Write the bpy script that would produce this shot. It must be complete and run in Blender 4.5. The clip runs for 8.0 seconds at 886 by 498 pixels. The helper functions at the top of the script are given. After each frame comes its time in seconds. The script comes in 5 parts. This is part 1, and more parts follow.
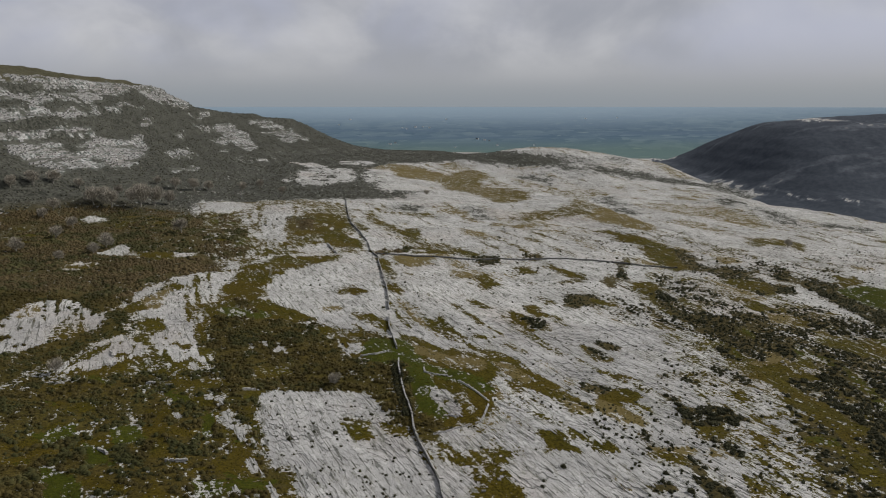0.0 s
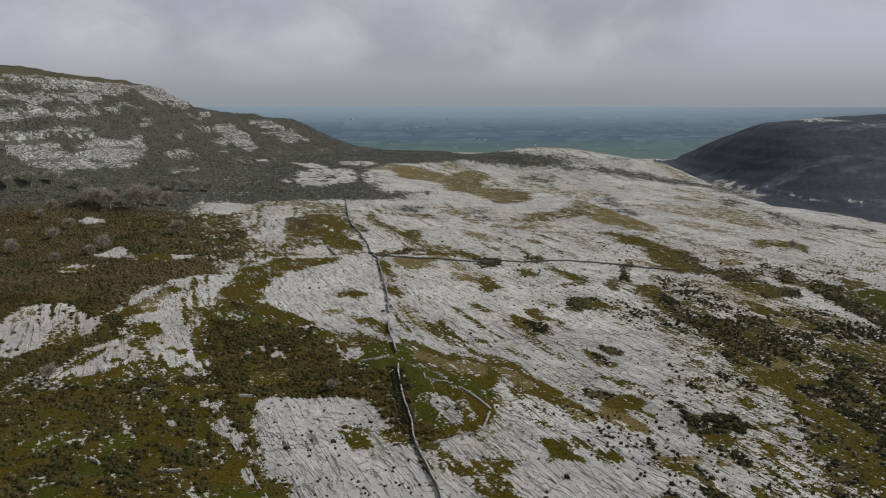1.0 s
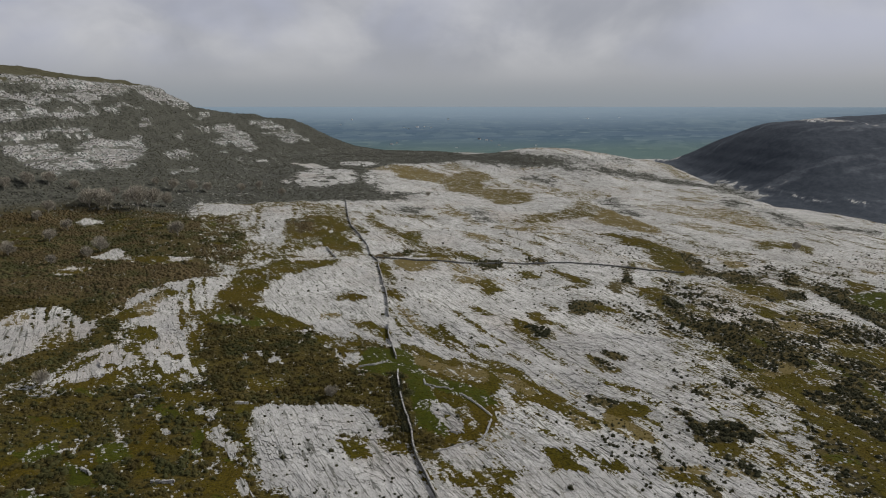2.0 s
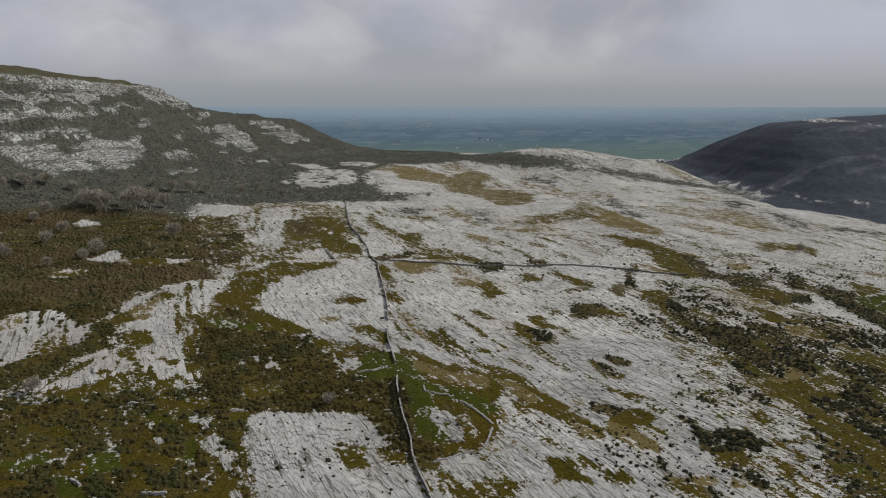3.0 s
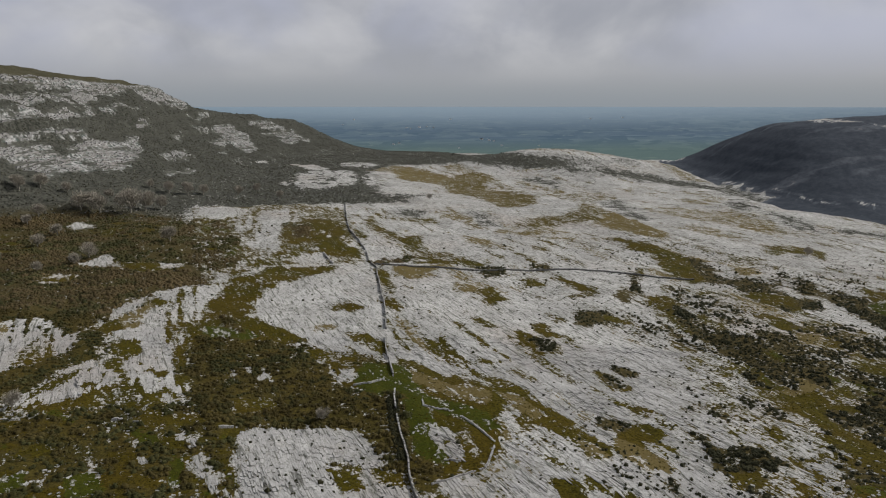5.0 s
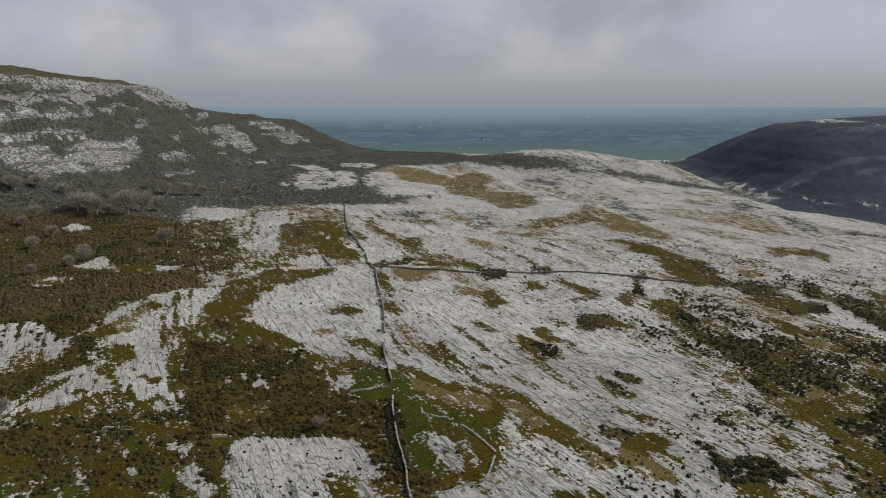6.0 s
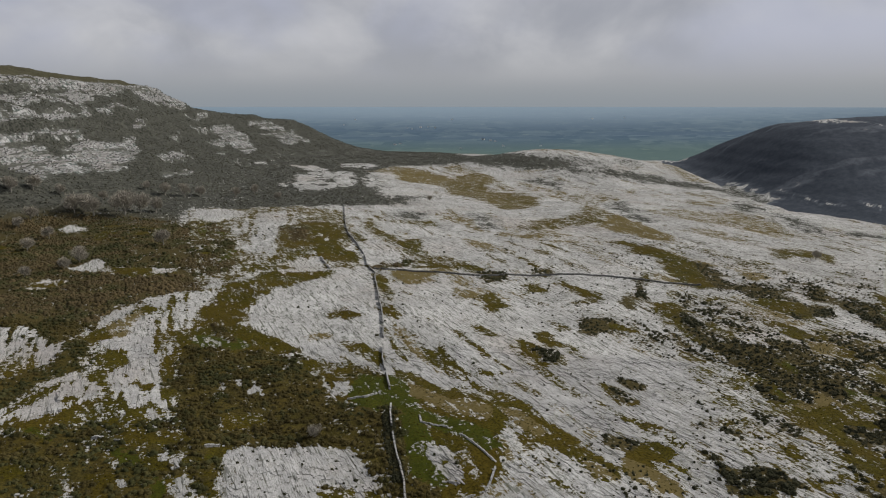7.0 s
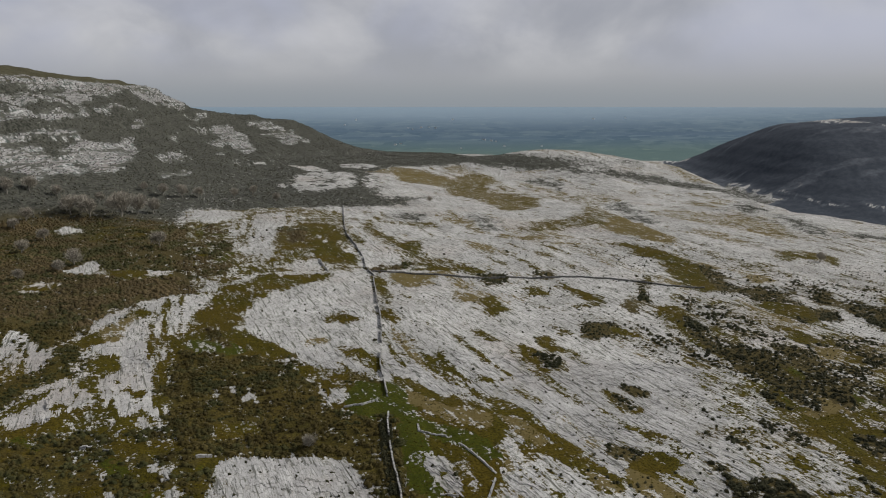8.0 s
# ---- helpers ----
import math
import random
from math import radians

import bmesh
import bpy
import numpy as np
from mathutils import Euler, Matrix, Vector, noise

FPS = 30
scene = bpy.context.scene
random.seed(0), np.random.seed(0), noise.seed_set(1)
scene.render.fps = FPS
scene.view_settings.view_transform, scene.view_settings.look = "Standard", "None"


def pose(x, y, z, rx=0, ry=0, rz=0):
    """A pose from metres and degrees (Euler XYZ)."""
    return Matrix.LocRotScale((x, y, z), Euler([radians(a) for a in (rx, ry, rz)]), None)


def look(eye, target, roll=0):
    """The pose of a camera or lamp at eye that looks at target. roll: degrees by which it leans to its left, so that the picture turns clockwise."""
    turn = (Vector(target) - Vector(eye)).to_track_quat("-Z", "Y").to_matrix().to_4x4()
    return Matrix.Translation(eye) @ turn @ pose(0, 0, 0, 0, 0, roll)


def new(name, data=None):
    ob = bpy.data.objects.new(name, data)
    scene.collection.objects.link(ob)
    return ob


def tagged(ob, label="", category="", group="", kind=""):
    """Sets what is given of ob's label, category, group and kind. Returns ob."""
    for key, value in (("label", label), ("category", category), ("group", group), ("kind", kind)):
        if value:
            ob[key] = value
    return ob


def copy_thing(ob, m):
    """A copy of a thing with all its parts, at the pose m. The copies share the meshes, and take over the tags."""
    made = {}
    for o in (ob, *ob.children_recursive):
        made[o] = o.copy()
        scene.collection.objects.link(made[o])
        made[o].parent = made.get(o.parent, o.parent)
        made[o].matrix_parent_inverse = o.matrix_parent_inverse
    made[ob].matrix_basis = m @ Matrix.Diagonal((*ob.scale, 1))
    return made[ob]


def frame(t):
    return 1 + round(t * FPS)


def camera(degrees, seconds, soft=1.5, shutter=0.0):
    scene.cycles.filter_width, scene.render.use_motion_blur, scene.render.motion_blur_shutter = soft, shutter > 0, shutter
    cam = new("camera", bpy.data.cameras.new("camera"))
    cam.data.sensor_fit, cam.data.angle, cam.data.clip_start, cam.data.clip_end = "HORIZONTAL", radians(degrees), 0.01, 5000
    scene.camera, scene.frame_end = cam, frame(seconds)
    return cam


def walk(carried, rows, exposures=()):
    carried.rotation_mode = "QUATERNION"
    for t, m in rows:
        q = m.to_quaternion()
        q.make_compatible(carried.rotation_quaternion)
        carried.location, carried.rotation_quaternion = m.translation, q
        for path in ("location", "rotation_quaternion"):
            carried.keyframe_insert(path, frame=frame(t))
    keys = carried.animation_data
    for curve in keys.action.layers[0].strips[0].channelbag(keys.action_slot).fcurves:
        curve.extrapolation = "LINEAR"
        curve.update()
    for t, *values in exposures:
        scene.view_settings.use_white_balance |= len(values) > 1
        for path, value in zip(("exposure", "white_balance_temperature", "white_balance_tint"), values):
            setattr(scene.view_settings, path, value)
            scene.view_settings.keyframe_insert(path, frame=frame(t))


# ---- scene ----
# ---------------------------------------------------------------- camera
PATH = [
    (0, (-0.84, -3.23, 69.50), (11.9, 977.6, -124.94), 0.0),
    (1, (-0.72, 0.53, 69.72), (10.8, 981.4, -124.85), 0.0),
    (2, (-0.56, 4.40, 69.92), (9.8, 985.2, -124.75), 0.0),
    (3, (-0.35, 8.39, 70.08), (8.9, 989.2, -124.64), 0.0),
    (4, (-0.10, 12.48, 70.22), (8.1, 993.3, -124.54), 0.0),
    (5, (0.21, 16.69, 70.34), (7.3, 997.5, -124.43), 0.0),
    (6, (0.56, 21.01, 70.42), (6.6, 1001.8, -124.31), 0.0),
    (7, (0.95, 25.44, 70.48), (6.0, 1006.3, -124.19), 0.0),
    (8, (1.40, 29.98, 70.52), (5.5, 1010.9, -124.06), 0.0),
]
cam = camera(62.0, 8.0, soft=1.05)
walk(cam, [(t, look(eye, aim, roll)) for t, eye, aim, roll in PATH])

# ---------------------------------------------------------------- light
SUN_WAY = Vector((0.72, 0.22, 0.64)).normalized()     # towards the sun, hazy behind thin cloud
sun = new("sun", bpy.data.lights.new("sun", "SUN"))
sun.data.energy, sun.data.angle, sun.data.color = 3.8, radians(3), (1.0, 0.965, 0.91)
sun.matrix_world = look(SUN_WAY * 500, (0, 0, 0))
scene.view_settings.exposure = 0.0


# ---------------------------------------------------------------- node helpers
def add(tree, kind, inputs=None, **settings):
    n = tree.nodes.new(kind)
    for k, v in settings.items():
        if k == "op":
            n.operation = v
        elif k == "blend":
            n.blend_type = v
        elif k == "dtype":
            n.data_type = v
        elif k == "attr":
            n.attribute_name = v
        elif k == "dims":
            n.noise_dimensions = v
        elif k == "feature":
            n.feature = v
        elif k == "clamp":
            n.use_clamp = v
    for k, v in (inputs or {}).items():
        put(tree, v, n.inputs[k])
    return n


def put(tree, v, socket):
    if isinstance(v, bpy.types.NodeSocket):
        tree.links.new(v, socket)
    elif isinstance(v, bpy.types.Node):
        tree.links.new(v.outputs[0], socket)
    else:
        socket.default_value = v


def calc(tree, op, a, b=0.0, c=0.0, clamp=False):
    n = add(tree, "ShaderNodeMath", {0: a, 1: b, 2: c}, op=op)
    n.use_clamp = clamp
    return n.outputs[0]


def ramp(tree, v, a, b, lo=0.0, hi=1.0):
    n = add(tree, "ShaderNodeMapRange", {"Value": v, "From Min": a, "From Max": b, "To Min": lo, "To Max": hi})
    n.interpolation_type = "SMOOTHSTEP"
    return n.outputs[0]


def blend(tree, f, a, b, how="MIX"):
    n = tree.nodes.new("ShaderNodeMix")
    n.data_type, n.blend_type = "RGBA", how
    put(tree, f, n.inputs[0])
    put(tree, (*a, 1) if isinstance(a, tuple) else a, n.inputs[6])
    put(tree, (*b, 1) if isinstance(b, tuple) else b, n.inputs[7])
    return n.outputs[2]


def grainy(tree, vec, scale, detail=4, rough=0.6, dist=0.0):
    n = add(tree, "ShaderNodeTexNoise", {"Vector": vec, "Scale": scale, "Detail": detail, "Roughness": rough, "Distortion": dist})
    return n.outputs[0]


def stretched(tree, vec, turn, scale):
    n = add(tree, "ShaderNodeMapping", {"Vector": vec, "Rotation": (0, 0, turn)})
    return add(tree, "ShaderNodeMapping", {"Vector": n.outputs[0], "Scale": scale}).outputs[0]


def material(name):
    m = bpy.data.materials.new(name)
    m.use_nodes = True
    t = m.node_tree
    return m, t, t.nodes["Principled BSDF"]


# ---------------------------------------------------------------- sky: broken cloud over thin blue
world = bpy.data.worlds.new("sky")
scene.world = world
world.use_nodes = True
wt = world.node_tree
bg = wt.nodes["Background"]
sky = wt.nodes.new("ShaderNodeTexSky")
sky.sky_type, sky.sun_disc = "NISHITA", False
sky.sun_elevation = math.asin(SUN_WAY.z)
sky.sun_rotation = math.atan2(SUN_WAY.x, SUN_WAY.y)
way = add(wt, "ShaderNodeTexCoord").outputs["Generated"]
sep = add(wt, "ShaderNodeSeparateXYZ", {0: way})
up = calc(wt, "ADD", calc(wt, "MAXIMUM", sep.outputs[2], 0.0), 0.60)
plane = add(wt, "ShaderNodeCombineXYZ", {0: calc(wt, "DIVIDE", sep.outputs[0], up), 1: calc(wt, "DIVIDE", sep.outputs[1], up), 2: 0.0}).outputs[0]
billow = grainy(wt, plane, 3.6, 5, 0.52, 0.3)
broad = grainy(wt, plane, 1.7, 3, 0.5)
thick = calc(wt, "ADD", calc(wt, "MULTIPLY", billow, 0.6), calc(wt, "MULTIPLY", broad, 0.5))
cloud = blend(wt, ramp(wt, thick, 0.43, 0.67), (0.345, 0.355, 0.40), (0.575, 0.575, 0.60))
gap = grainy(wt, plane, 2.3, 3, 0.5, 0.4)
cloud = blend(wt, ramp(wt, gap, 0.46, 0.66, 0.0, 0.75), cloud, (0.43, 0.45, 0.56))
hazy = blend(wt, ramp(wt, sep.outputs[2], 0.01, 0.09), (0.345, 0.358, 0.388), cloud)
hazy = blend(wt, ramp(wt, sep.outputs[2], -0.008, 0.04), (0.275, 0.308, 0.342), hazy)
high = blend(wt, ramp(wt, sep.outputs[2], 0.2, 0.7), hazy, (0.43, 0.45, 0.49))
dim = add(wt, "ShaderNodeVectorMath", {0: sky.outputs[0], 3: 0.06}, op="SCALE").outputs[0]
put(wt, blend(wt, 0.92, dim, high), bg.inputs[0])
bg.inputs[1].default_value = 1.0
# ---------------------------------------------------------------- noise and terrain
def lattice(ix, iy, seed):
    h = (ix.astype(np.int64) * 374761393 + iy.astype(np.int64) * 668265263 + seed * 974634777) & 0xFFFFFFFF
    h = ((h ^ (h >> 13)) * 1274126177) & 0xFFFFFFFF
    return ((h ^ (h >> 16)) & 0xFFFF) / 65535.0


def vnoise(x, y, seed=0):
    """Smooth value noise, 0 to 1."""
    x, y = np.asarray(x, float), np.asarray(y, float)
    ix, iy = np.floor(x), np.floor(y)
    fx, fy = x - ix, y - iy
    fx, fy = fx * fx * (3 - 2 * fx), fy * fy * (3 - 2 * fy)
    a, b = lattice(ix, iy, seed), lattice(ix + 1, iy, seed)
    c, d = lattice(ix, iy + 1, seed), lattice(ix + 1, iy + 1, seed)
    return (a + (b - a) * fx) * (1 - fy) + (c + (d - c) * fx) * fy


def fbm(x, y, size, seed=0, octaves=4):
    """Layered noise about 0, roughly -1 to 1."""
    total, amp, norm = 0.0, 1.0, 0.0
    for k in range(octaves):
        total = total + amp * (2 * vnoise(x / size * 2 ** k + 17.3 * k, y / size * 2 ** k - 9.1 * k, seed + 31 * k) - 1)
        norm += amp
        amp *= 0.55
    return total / norm * 1.5


def smooth(a, b, v):
    t = np.clip((np.asarray(v, float) - a) / (b - a), 0, 1)
    return t * t * (3 - 2 * t)


GRAIN = radians(-66)          # the way the clefts of the pavement run
GC, GS = math.cos(GRAIN), math.sin(GRAIN)


def along(x, y):
    return x * GC + y * GS, -x * GS + y * GC


def hill_west(x, y):
    """The terraced limestone hill: its height above its foot."""
    foot = np.interp(y, [300, 440, 520, 600, 800, 950, 1100, 1300], [-330, -168, -168, -160, -160, -146, -90, -110])
    d = foot - x + 14 * fbm(x, y, 110, 5, 3)
    h = np.interp(d, [0, 25, 60, 82, 100, 132, 172, 230, 400, 900], [0, 4, 15, 26, 33, 58, 88, 98, 104, 110])
    top = np.interp(y, [300, 480, 700, 800, 850, 893, 914, 958, 1000, 1090, 1160, 1260, 1500], [40, 100, 112, 105, 99, 86, 66, 53, 51, 42, 37, 12, 0])
    top = top + 5 * fbm(x, y, 60, 8, 3)
    k = 6.0
    m = np.minimum(h, top) - k * np.exp(-np.abs(h - top) / k) * 0.5
    return np.maximum(m, 0) * smooth(-2, 14, d)


def ledge(h, x, y):
    """Height with the ledges thrown out of line along the hill."""
    return h + 5.5 * fbm(x, y, 130, 12, 2) + 1.8 * fbm(x, y, 22, 13, 3) + 3.2 * np.sin(h / 7.3)


def terraced(h, x, y):
    """Steps of bare rock and grassy ledges."""
    step = 11.0
    w = ledge(h, x, y)
    q = w / step
    f = q - np.floor(q)
    g = np.where(f < 0.55, f * 0.40, 0.22 + smooth(0.55, 0.95, f) * 0.78)
    return h + (g - f) * step * 0.6 * smooth(10, 24, h)


def hill_east(x, y):
    a = smooth(322, 478, x + 4 * fbm(x, y, 120, 21, 2)) * smooth(690, 985, y - 0.05 * (x - 450))
    b = smooth(440, 560, x) * 9 + smooth(540, 760, x) * 22
    h = a * (84 + b) * (1 - 0.5 * smooth(1050, 1400, y))
    s = h / 14
    f = s - np.floor(s)
    return h + 14 * (smooth(0.2, 0.8, f) - f) * 0.08 * smooth(4, 15, h)


def edge_east(y):
    """Where the pavement breaks off above the eastern valley."""
    return np.interp(y, [0, 400, 550, 630, 740, 900, 1000, 1200], [600, 450, 350, 290, 284, 288, 300, 330])


def height(x, y):
    x, y = np.asarray(x, float), np.asarray(y, float)
    plain = -0.036 * x * smooth(-400, -40, x) - 0.015 * np.minimum(x, 0) - 2.0
    plain = np.clip(plain, -16, 12)
    plain = plain - 0.8 * np.exp(-((x + 60) / 45) ** 2 - ((y - 190) / 40) ** 2)
    plain = plain + 4.2 * np.exp(-((x - 12) / 32) ** 2 - ((y - 184) / 26) ** 2)
    plain = plain - 5 * np.exp(-((x - 80) / 90) ** 2 - ((y - 690) / 90) ** 2)
    plain = plain + 21 * np.exp(-((x - 150) / np.where(x > 150, 118, 110)) ** 2 - ((y - 930) / 90) ** 2)
    plain = plain - 6 * np.exp(-((x - 120) / 140) ** 2 - ((y - 800) / 45) ** 2)
    plain = plain + 2.2 * fbm(x, y, 90, 2, 4) * smooth(0, 60, np.hypot(x, y))
    u, v = along(x, y)
    plain = plain + 0.9 * fbm(u * 0.4, v, 22, 3, 3) + 0.18 * fbm(u * 0.5, v, 3.5, 4, 3)
    # the scarp that runs across the pavement on the east side
    sc = x - np.interp(y, [200, 330, 430, 560, 700, 800], [250, 175, 140, 110, 75, 50])
    plain = plain - 4.5 * smooth(-6, 10, sc + 5 * fbm(x, y, 40, 33, 3)) * smooth(150, 300, y) * (1 - smooth(650, 800, y)) + 3 * smooth(-60, -4, sc) * (1 - smooth(-4, 8, sc)) * smooth(150, 300, y) * (1 - smooth(650, 800, y))
    plain = plain - 26 * smooth(-5, 75, x - edge_east(y) + 12 * fbm(x, y, 60, 41, 3))
    hw = hill_west(x, y)
    z = plain + terraced(hw, x, y) + hill_east(x, y)
    # the land falls to the lowland behind, which lifts to the far horizon
    low = np.interp(np.hypot(x, y), [900, 2200, 2800, 3500, 4200, 4800], [-50, -66, -52, -34, 0, 44])
    away = smooth(1060, 1700, np.hypot(x * 0.75, y))
    return z * (1 - away) + low * away


# ---------------------------------------------------------------- ground cover
KINDS = ("rock", "grass", "lush", "ochre", "scrub", "mixed", "shade_haze")
PATCHES = []


def patch(kind, power, *way):
    """A patch of one cover, laid over those before it: how closely it grows, and its outline x, y, x, y ... in metres."""
    PATCHES.append((kind, power, np.array(list(zip(way[0::2], way[1::2])), float)))


def inside(outline, x, y):
    """Metres inside an outline; negative outside it."""
    best = np.full(x.shape, 1e9)
    odd = np.zeros(x.shape, bool)
    for (ax, ay), (bx, by) in zip(outline, np.roll(outline, -1, 0)):
        vx, vy = bx - ax, by - ay
        t = np.clip(((x - ax) * vx + (y - ay) * vy) / max(vx * vx + vy * vy, 1e-6), 0, 1)
        best = np.minimum(best, np.hypot(x - ax - t * vx, y - ay - t * vy))
        if ay != by:
            odd ^= ((ay > y) != (by > y)) & (x < ax + vx * (y - ay) / vy)
    return np.where(odd, best, -best)


def cover(x, y):
    """How much of each kind of cover lies at each place (arrays of one dimension)."""
    x, y = np.asarray(x, float), np.asarray(y, float)
    far = smooth(150, 600, y)
    u, w = along(x, y)
    wx = x + (0.45 + 1.0 * far) * fbm(u * 0.45, w, 9, 51, 4)
    wy = y + (0.6 + 3.0 * far) * fbm(x, y, 10, 52, 4)
    rag = 0.75 * fbm(u * 0.50, w, 2.6 + 3 * far, 53, 3) + 0.55 * fbm(x, y, 7 + 8 * far, 54, 3)
    strewn = 0.8 * fbm(u * 0.50, w, 1.5 + 3 * far, 56, 3) + 0.22 * fbm(x, y, 9, 60, 3)
    out = {k: np.zeros(x.shape) for k in KINDS}
    # thin growth along the clefts everywhere on the pavement
    streak = fbm(u * 0.16, w, 4.0, 57, 3) + 0.55 * fbm(x, y, 60, 58, 3)
    out["grass"] = 0.60 * smooth(0.40, 0.95, streak + 0.25 * smooth(300, 420, y)) * smooth(100, 200, y)
    thin = fbm(u * 0.35, w, 26, 59, 4) + 0.2 * smooth(320, 500, y)
    out["ochre"] = 0.60 * smooth(0.30, 0.85, thin)
    east = smooth(30, 110, x + 0.12 * (y - 200)) * smooth(0.1, 0.7, fbm(u * 0.13, w, 9, 85, 4) + 0.3 * fbm(x, y, 70, 86, 2))
    out["scrub"] = (0.68 - 0.45 * smooth(260, 330, y)) * east
    # the hills
    on = smooth(3, 9, hill_west(x, y))
    for k in ("grass", "ochre"):
        out[k] *= 1 - on
    crown = smooth(80, 88, hill_west(x, y) + 3 * fbm(x, y, 25, 62, 3))
    out["scrub"] = np.maximum(out["scrub"] * (1 - on), on * (1 - crown))
    out["grass"] = np.maximum(out["grass"], crown)
    out["scrub"] = np.maximum(out["scrub"], smooth(985, 1040, y) * (1 - smooth(20, 60, x)))
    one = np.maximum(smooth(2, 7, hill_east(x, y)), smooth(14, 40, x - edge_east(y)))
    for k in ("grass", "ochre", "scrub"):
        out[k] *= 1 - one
    # cloud shade and haze over the eastern hill, laid as a cover
    out["shade_haze"] = one * (1 - 0.5 * smooth(0.25, 0.8, fbm(x * 0.25, y, 30, 67, 4) + 0.1))
    # the patches, each over those before it
    soft = 1.1 + 2.6 * far
    grown = np.zeros(x.shape)
    for kind, power, outline in PATCHES:
        (x0, y0), (x1, y1) = outline.min(0) - 12, outline.max(0) + 12
        i = np.nonzero((wx > x0) & (wx < x1) & (wy > y0) & (wy < y1))[0]
        if len(i):
            d = inside(outline, wx[i], wy[i])
            wide = np.sqrt(np.prod(outline.max(0) - outline.min(0)))
            loose = 1 + min(wide / 30, 2.0) * (kind in ("scrub", "mixed"))
            sf = soft[i] * loose
            m = np.clip(0.56 + 0.12 * (wide < 16) + d / (2 * sf) + min(0.10 + wide / 90, 0.40) * rag[i], 0, 1) * (d > -2.2 * sf)
            if kind == "rock" and power < 1:
                m = m * smooth(-0.22, 0.22, strewn[i] - (0.5 - power) * 1.5)
            for k in KINDS:
                out[k][i] *= 1 - m
            grown[i] *= 1 - m
            if kind != "rock":
                out[kind][i] += power * m
                grown[i] += power * m
    # where two kinds meet, the stronger one closes the gap
    kinds = ("grass", "lush", "ochre", "scrub", "mixed")
    best = np.argmax([out[k] for k in kinds], 0)
    for n, k in enumerate(kinds):
        out[k] = np.where(best == n, np.maximum(out[k], np.minimum(grown, 1)), out[k])
    # broken ground where bushes, grass and stones mingle
    mx = out["mixed"]
    out["scrub"] = np.maximum(out["scrub"], mx * smooth(-0.28, 0.14, fbm(x, y, 5.5, 81, 4)))
    out["grass"] = np.maximum(out["grass"], mx * (1.12 + 0.3 * fbm(x, y, 6, 82, 4)))
    out["ochre"] = np.maximum(out["ochre"], mx * 0.9 * smooth(0.0, 0.5, fbm(x, y, 16, 83, 3)))
    out["lush"] = np.maximum(out["lush"], mx * 0.8 * smooth(0.15, 0.6, fbm(x, y, 19, 84, 3)))
    bump = fbm(x, y, 6, 55, 4)
    for k in KINDS[1:]:
        out[k] = np.clip(out[k] + 0.12 * bump * (out[k] > 0.02), 0, 1)
    return out


# ---- the patches of growth and bare rock
# hill foot wood
patch("scrub", 1, -273, 431, -245, 478, -208, 580, -209, 787, -181, 957, -134, 1052, -64, 1076, 30, 1211, 22, 893, -45, 855, -66, 763, -36, 586, -4, 622, -30, 553, -65, 528, -82, 509, -121, 489, -155, 490, -144, 432, -247, 384)
patch("rock", 0.68, -136, 713, -120, 753, -93, 780, -76, 716, -70, 634, -88, 604, -107, 609)
patch("rock", 0.5, -132, 639, -119, 665, -105, 598, -124, 609)
patch("rock", 0.7, -109, 850, -88, 901, -67, 842, -81, 822, -102, 819)
patch("rock", 0.85, -157, 813, -138, 828, -116, 803, -111, 752, -132, 771)
patch("rock", 0.75, -50, 662, -39, 741, -15, 689, -2, 664, -23, 607, -42, 584)
patch("rock", 0.5, -71, 715, -61, 766, -42, 793, -41, 680, -58, 634)
# the far side of the plateau
patch("ochre", 0.85, -51, 802, -34, 840, -5, 809, 19, 769, 17, 695, -16, 710, -38, 725)
patch("grass", 0.8, 19, 793, 39, 829, 57, 812, 66, 771, 45, 718, 43, 682, 65, 643, 77, 581, 70, 550, 46, 532, 40, 565, 11, 644, 6, 707)
patch("ochre", 0.7, -77, 785, -51, 845, -31, 833, -48, 792)
patch("grass", 0.7, 58, 494, 82, 501, 92, 514, 134, 613, 118, 498, 107, 473, 85, 471, 57, 456)
patch("ochre", 0.85, 106, 491, 142, 533, 128, 426, 120, 425, 108, 444, 99, 468)
patch("ochre", 0.6, 29, 455, 45, 441, 65, 439, 57, 427, 34, 428)
patch("ochre", 0.6, 8, 527, 23, 490, 28, 448, 22, 456, 10, 500)
patch("scrub", 0.6, 20, 511, 35, 489, 39, 455, 29, 463)
patch("scrub", 0.75, 85, 813, 114, 812, 130, 776, 116, 730, 96, 774)
patch("scrub", 0.75, 144, 658, 164, 677, 159, 599, 147, 535, 137, 549, 139, 614)
patch("grass", 0.45, 113, 691, 151, 718, 165, 684, 136, 644, 100, 557)
patch("scrub", 1, -43, 1174, 66, 942, 123, 881, 160, 879, 155, 835, 117, 836, 54, 861, 1, 929, -49, 937)
patch("scrub", 0.85, 150, 840, 209, 845, 233, 837, 270, 810, 285, 764, 274, 734, 223, 797, 197, 821, 147, 824)
patch("scrub", 0.45, 146, 882, 185, 886, 195, 855, 156, 838)
patch("scrub", 0.5, 201, 899, 240, 916, 237, 875, 210, 879)
patch("rock", 0.7, 30, 1211, 70, 1110, 60, 1087, 26, 1076)
patch("ochre", 0.5, 79, 841, 123, 835, 103, 830)
patch("scrub", 0.9, 255, 660, 275, 672, 263, 622, 238, 585, 240, 615)
patch("ochre", 0.6, 239, 627, 235, 578, 234, 522, 217, 474, 212, 499, 215, 549)
patch("ochre", 0.5, 177, 736, 198, 748, 183, 713)
